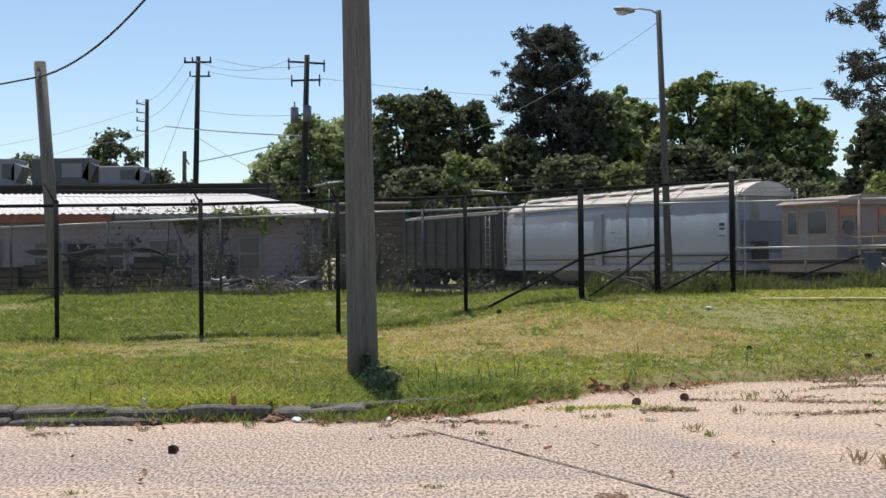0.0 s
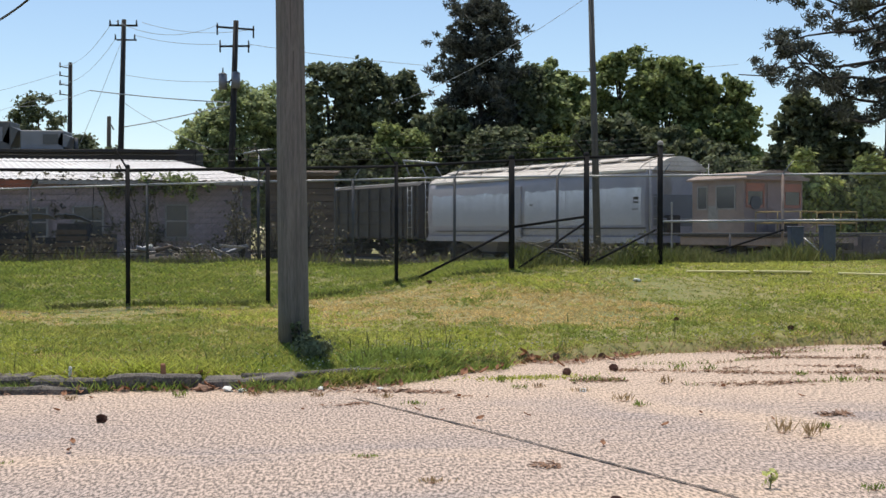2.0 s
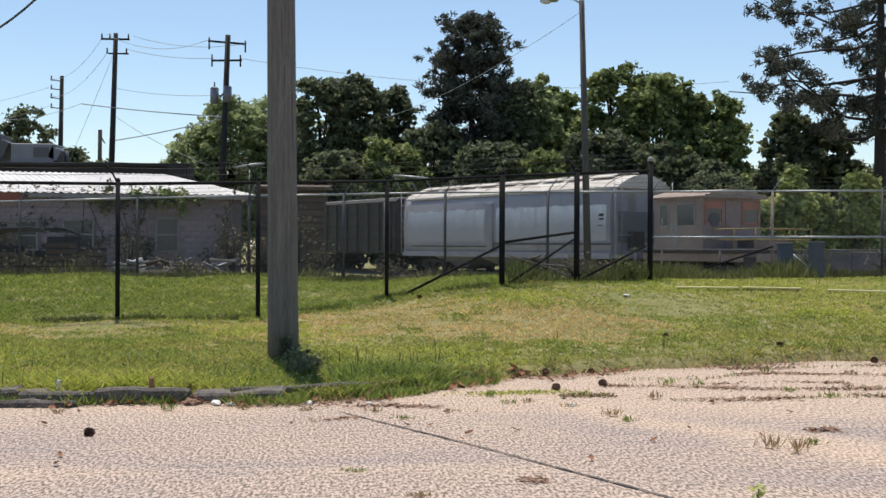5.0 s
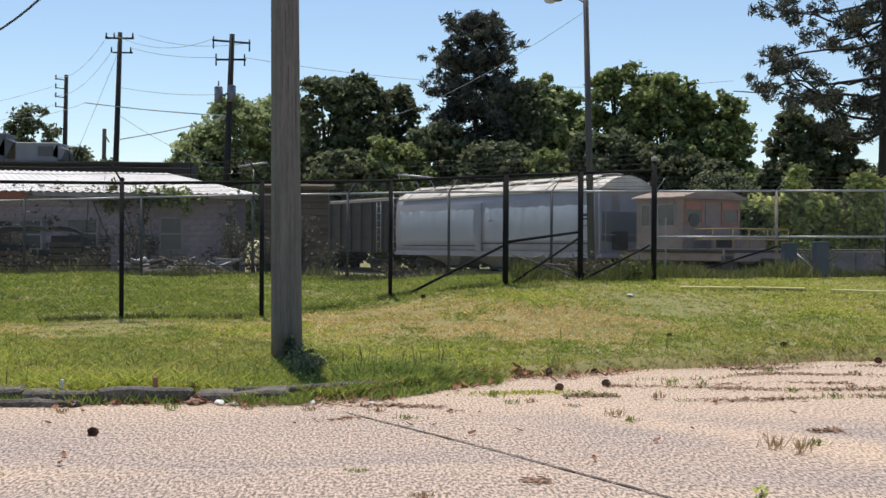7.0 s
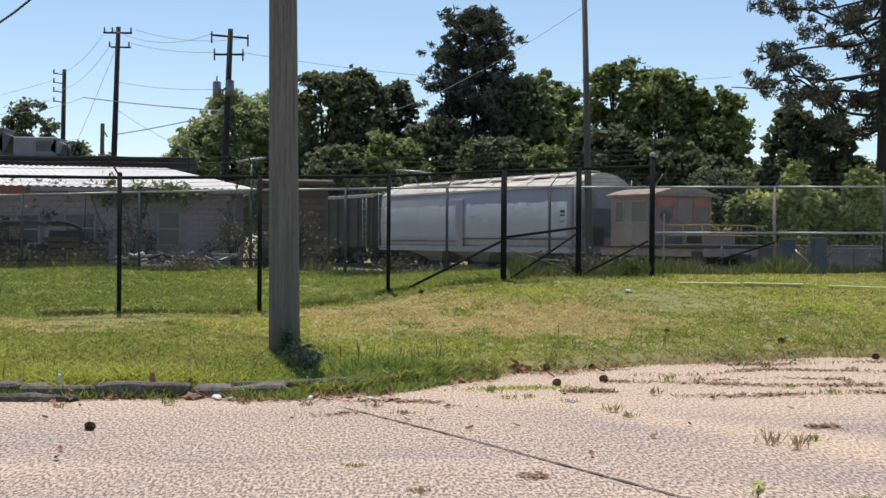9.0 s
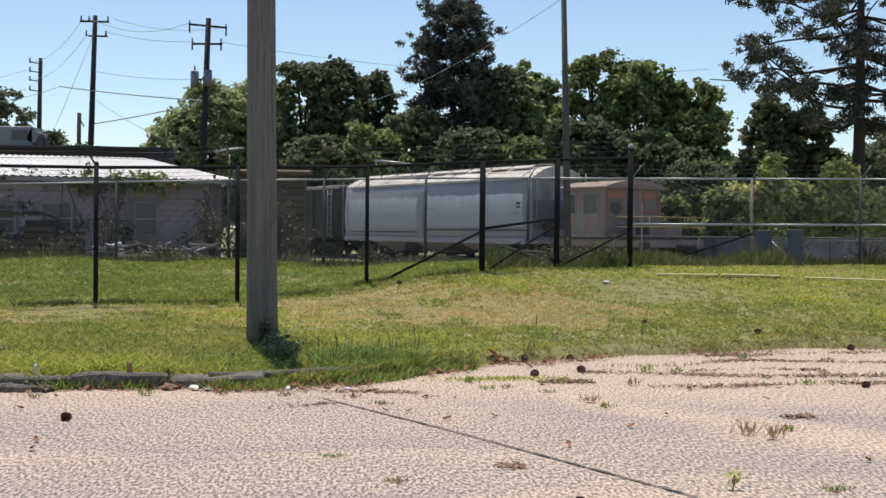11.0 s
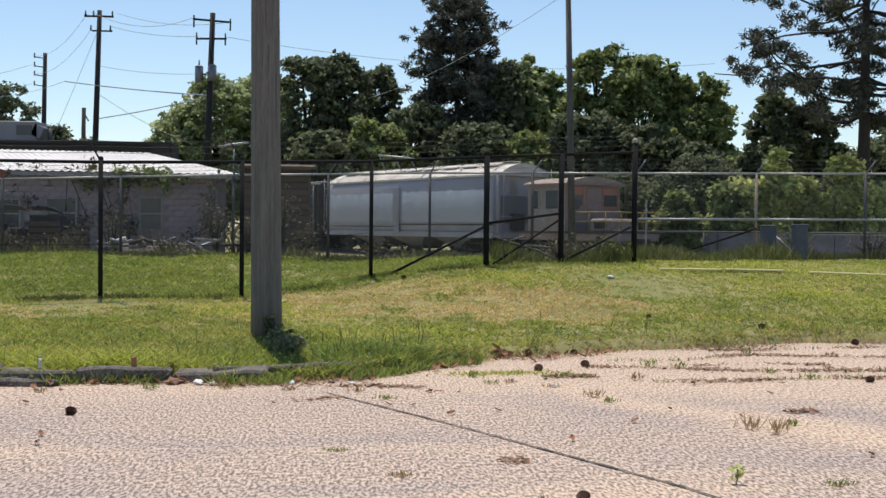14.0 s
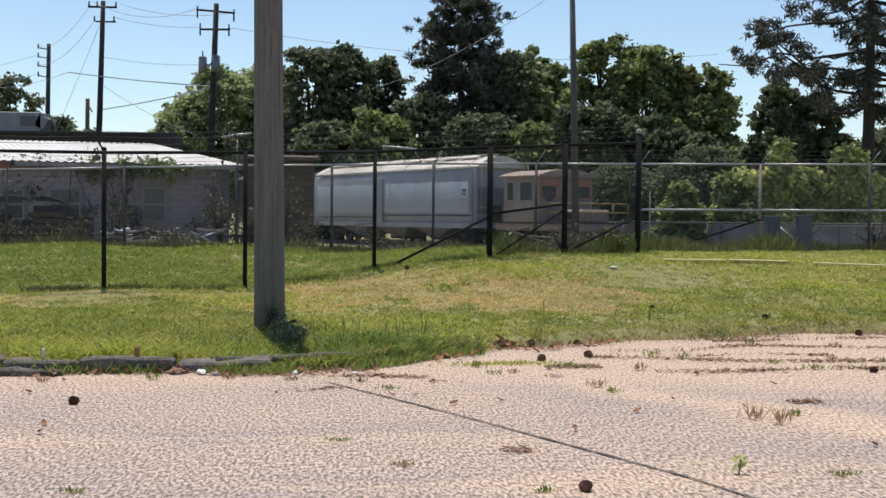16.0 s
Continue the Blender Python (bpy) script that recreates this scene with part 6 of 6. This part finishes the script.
rng = random.Random(70)
for i in range(90):
    x = rng.uniform(-6.0, 3.2)
    dry_leaf(x, float(edge(x)) + rng.gauss(-0.12, 0.14), rng.uniform(0.06, 0.14), i, "curled reddish-brown dry leaf at the pavement edge", M_LEAFDRY)
for i in range(34):
    dry_leaf(rng.uniform(-5, 7), rng.uniform(7.5, 13), rng.uniform(0.03, 0.07), 300 + i, "small dry brown leaf on the pavement", M_LEAFDRY, 0.2)
for i, (x, y) in enumerate(((1.83, 14.1), (1.92, 14.13), (1.75, 14.15), (1.87, 14.18), (1.80, 14.06))):
    dry_leaf(x, y, 0.13, 120 + i, "large curled brown dry leaf lying on the verge", M_LEAFDRY, 0.6)


def litter_scrap(x, y, s, seed):
    rng = random.Random(seed)
    bm = pebble_mesh(seed, s, 0.45, 0.8, 1)
    ob = part("litter_scrap", bm, M_LITTER)
    ob.matrix_basis = pose(x, y, max(lz(x, y), 0) + s * 0.35, rng.uniform(-20, 20), rng.uniform(-20, 20), rng.uniform(0, 180))
    tagged(ob, "crumpled white paper scrap on the ground", "litter", "white litter")


for i, (x, y, s) in enumerate(((-4.3, 12.6, 0.06), (-2.95, 12.3, 0.05), (-1.5, 11.72, 0.06), (-1.35, 11.66, 0.05), (-0.6, 11.75, 0.04), (-4.5, 12.9, 0.06), (-1.3, 12.55, 0.05), (2.0, 11.5, 0.04), (-4.6, 11.9, 0.05), (-3.3, 12.75, 0.06), (5.1, 22.8, 0.08), (0.0, 11.75, 0.035), (-3.7, 11.6, 0.04))):
    litter_scrap(x, y, s, i)
s = empty("broken_stake", pose(-2.18, 12.0, 0.07), "short broken reddish wooden stake standing at the kerb", "stake")
part("stake_body", box((0, 0, 0.08), (0.05, 0.04, 0.2), rz=20, rx=5, ry=-4, bevel=0.01), M_LEAFDRY, s)
for i in range(2):
    c = empty("brown_scrap", pose(-1.75 + 0.16 * i, 11.75 + 0.3 * i, 0.03), "dark brown rotten wood scrap at the kerb", "wood scrap")
    part("lump", pebble_mesh(5 + i, 0.07, 0.5, 0.9), M_REDDEBRIS, c)

s = empty("white_stake", pose(-3.12, 12.05, 0.10), "short white splintered stake stuck at the kerb", "stake")
part("stake_body", box((0, 0, 0.05), (0.035, 0.03, 0.14), rz=15, ry=5, bevel=0.008), M_LITTER, s)

# pale planks lying in the grass
for x0, y0, x1, y1 in ((6.5, 24.3, 7.75, 24.0), (7.85, 24.05, 9.0, 23.75), (9.5, 23.6, 11.5, 23.1)):
    a, b = Vector((x0, y0, lz(x0, y0) + 0.06)), Vector((x1, y1, lz(x1, y1) + 0.06))
    ob = part("pale_plank", box((0, 0, 0), ((b - a).length, 0.16, 0.035), bevel=0.01), M_PALE)
    ob.matrix_basis = Matrix.Translation((a + b) / 2) @ pose(0, 0, 0, 0, -math.degrees(math.asin((b - a).z / (b - a).length)), math.degrees(math.atan2(b.y - a.y, b.x - a.x)))
    tagged(ob, "pale painted plank lying in the lawn", "plank", "planks in the lawn")


# ---- clutter before the brick building ----
def crate_stack():
    rng = random.Random(9)
    x = -14.6
    for k in range(7):
        w = rng.uniform(0.7, 1.1)
        h = rng.uniform(0.9, 1.5)
        y = 37.4 + rng.uniform(-0.3, 0.3)
        c = empty("wooden_crate", pose(x + w / 2, y, lz(x, y) - 0.02, 0, 0, rng.uniform(-8, 8)), "dark weathered wooden crate stacked before the building", "crate", "crates before the building")
        part("box_body", box((0, 0, h / 2), (w - 0.06, 0.8, h)), M_DARKWALL, c)
        for j in range(int(h / 0.2)):
            part("slat", box((0, -0.42, 0.1 + 0.2 * j), (w, 0.04, 0.14)), M_SIDING, c)
        x += w + 0.05
    for cx, tilt, w in ((-12.9, 4, 1.3), (-11.2, -5, 1.9), (-9.6, 9, 1.0)):
        s = empty("metal_sheet", pose(cx, 37.4, 1.95, -8, tilt, 3), "bent pale metal sheet lying on the crates", "metal sheet", "sheets on the crates")
        bm = bmesh.new()
        bmesh.ops.create_grid(bm, x_segments=10, y_segments=3, size=0.5, matrix=Matrix.Diagonal((w, 1.0, 1, 1)))
        for v in bm.verts:
            v.co.z += 0.09 * math.cos(v.co.x / w * 3.1) + 0.02 * math.sin(v.co.x * 25)
        r = bmesh.ops.extrude_face_region(bm, geom=bm.faces[:])
        bmesh.ops.translate(bm, vec=(0, 0, 0.03), verts=[g for g in r["geom"] if isinstance(g, bmesh.types.BMVert)])
        part("sheet", bm, M_HVAC, s)


crate_stack()


def scrap_heap():
    rng = random.Random(14)
    for k in range(26):
        x = rng.uniform(-7.7, -4.4)
        y = 36.0 + rng.uniform(-0.4, 0.3)
        z = lz(x, y) + rng.uniform(0.28, 0.5)
        l = rng.uniform(0.3, 0.95)
        m = rng.choice((M_TRIM, M_TRIM, M_LITTER, M_HVAC, M_SIDING, M_DARKCAR))
        bm = box((0, 0, 0), (l, rng.uniform(0.08, 0.2), rng.uniform(0.05, 0.1)), bevel=0.01) if rng.random() < 0.7 else rod((-l / 2, 0, 0), (l / 2, 0, 0), 0.06, seg=10)
        ob = part("scrap_board", bm, m)
        ob.matrix_basis = pose(x, y, z, rng.uniform(-10, 10), rng.uniform(-22, 22), rng.uniform(-40, 40))
        tagged(ob, "weathered scrap board thrown on the heap before the building", "scrap", "scrap before the building")
    base = raw("scrap_mound", *mound(-6.0, 36.2, 2.3, 0.9, 0.42), M_BALLAST)
    tagged(base, "low mound of dark rubble under the scrap", "rubble")


def mound(x, y, rx, ry, h, n=18, m=6):
    verts, faces = [], []
    for i in range(m + 1):
        f = i / m
        for k in range(n):
            a = 6.283 * k / n
            q = 1 + 0.25 * noise.noise(Vector((math.cos(a) * 2, math.sin(a) * 2, f)))
            px, py = x + rx * f * q * math.cos(a), y + ry * f * q * math.sin(a)
            verts.append((px, py, lz(px, py) - 0.03 + h * (1 - f * f) * (1 + 0.4 * noise.noise(Vector((px * 3, py * 3, 0))))))
    for i in range(m):
        for k in range(n):
            faces.append((i * n + k, i * n + (k + 1) % n, (i + 1) * n + (k + 1) % n, (i + 1) * n + k))
    return verts, faces


scrap_heap()


def vine(x0, z0, cs, seed, material, label, n=500):
    t = empty("wall_vine", pose(x0, 41.2, z0), label, "vine", "vines on the brick wall")
    rng = random.Random(seed)
    leaves("vine_leaves", cs, [0.18 + 0.16 * rng.random() for _ in cs], n, 0.09, material, t, seed, shell=0.1)
    bm = bmesh.new()
    for a, b in zip(cs, cs[1:]):
        tube([a, b], 0.012, 4, bm)
    part("stem", bm, M_BARK, t)


rng = random.Random(44)
for i, (x, z, wx, wz, m, n) in enumerate(((-6.7, 3.2, 0.75, 0.22, M_LEAF, 900), (-9.3, 3.15, 0.45, 0.2, M_WEEDDARK, 350), (-11.4, 2.7, 0.35, 0.7, M_BRUSH, 600), (-13.6, 2.6, 0.4, 0.8, M_BRUSH, 600), (-8.1, 2.2, 0.45, 1.0, M_BRUSH, 500), (-10.0, 1.9, 0.4, 0.9, M_BRUSH, 400), (-12.4, 3.1, 0.7, 0.2, M_BRUSH, 400), (-5.0, 2.0, 0.3, 1.1, M_BRUSH, 300))):
    cs = [(rng.gauss(0, wx), rng.gauss(-0.1, 0.12), rng.gauss(0, wz)) for _ in range(14)]
    vine(x, z, cs, 500 + i, m, "straggling vine hanging on the brick wall" if m is not M_LEAF else "green leafy vine over the eave", n)


def brush(x, y, top, wide, seed, material=None, n=1500, label="thin dry brush standing against the fence"):
    """Bare twigs with sparse leaves."""
    rng = random.Random(seed)
    t = empty("dry_bush", pose(x, y, lz(x, y)), label, "bush", "brush along the fence")
    bm = bmesh.new()
    cs = []
    for k in range(16):
        a, r = rng.uniform(0, 6.283), wide * rng.uniform(0.2, 1)
        tip = Vector((math.cos(a) * r, math.sin(a) * r * 0.6, top * rng.uniform(0.5, 1.0)))
        mid = Vector((tip.x * 0.35, tip.y * 0.35, tip.z * 0.55))
        tube([(0, 0, -0.05), mid, tip], 0.02, 4, bm, radii=[0.03, 0.018, 0.006])
        cs += [tuple(tip), tuple(mid.lerp(tip, 0.55))]
    tagged(part("twig_mass", bm, M_BARK, t), kind="stuff")
    leaves("leaf_sprays", cs, [0.2 + 0.25 * rng.random() for _ in cs], n, 0.06, material or M_BRUSH, t, seed, shell=0.1)


for i, (x, y, top, wide, m) in enumerate(((-2.3, 36.5, 2.3, 0.6, M_BRUSH), (-1.5, 36.8, 1.1, 0.5, M_BRUSH), (-3.2, 36.0, 1.2, 0.8, M_BRUSH), (-10.5, 36.0, 0.7, 0.7, M_BRUSH), (-8.6, 36.3, 0.8, 0.6, M_BRUSH), (-5.6, 35.6, 0.5, 0.6, M_BRUSH), (0.6, 34.6, 0.45, 0.7, M_BRUSH), (6.2, 33.2, 0.5, 0.9, M_BRUSH), (-4.0, 40.2, 1.7, 0.7, M_BRUSH), (12.8, 32.6, 0.9, 0.9, M_WEEDDARK), (15.0, 32.6, 0.9, 1.0, M_BRUSH), (-11.9, 39.0, 2.2, 0.6, M_BRUSH), (-8.0, 39.2, 2.0, 0.6, M_BRUSH), (-4.4, 38.0, 1.8, 0.5, M_BRUSH), (4.9, 27.3, 0.4, 0.5, M_BRUSH), (6.0, 27.2, 0.4, 0.5, M_WEEDDARK))):
    brush(x, y, top, wide, 600 + i, m, n=380 if top > 1.5 else 240)
# grey twigs caught at the gate
g = empty("fallen_branch", pose(4.1, 26.2, lz(4.1, 26.2)), "pale dead branch caught in the gate bay", "branch")
bm = bmesh.new()
for a, b in (((-1.0, 0, 0.62), (0.2, 0.1, 0.25)), ((-0.3, 0.05, 0.42), (0.35, -0.1, 0.35)), ((0.0, 0, 0.32), (0.45, 0, 0.12)), ((-0.6, 0, 0.5), (-0.2, 0.1, 0.6))):
    tube([a, b], 0.018, 5, bm, radii=[0.012, 0.028])
part("branch_body", bm, M_POLE, g)


# ---- motion ----
def run(t):
    """Metres that the train has gone at t seconds."""
    return 0.357 * t + 0.0239 * t * t


def motions():
    times = [0.5 * k for k in range(33)]
    for thing in TRAIN:
        rows = []
        for t in times:
            p = TC + TDIR * run(t)
            rows.append((t, pose(p.x, p.y, p.z, 0, 0, TRACK)))
        walk(thing, rows)
    for w, x, z, r in ROLL:
        walk(w, [(t, pose(x, 0, z, 0, math.degrees(run(t) / r), 0)) for t in times])


motions()
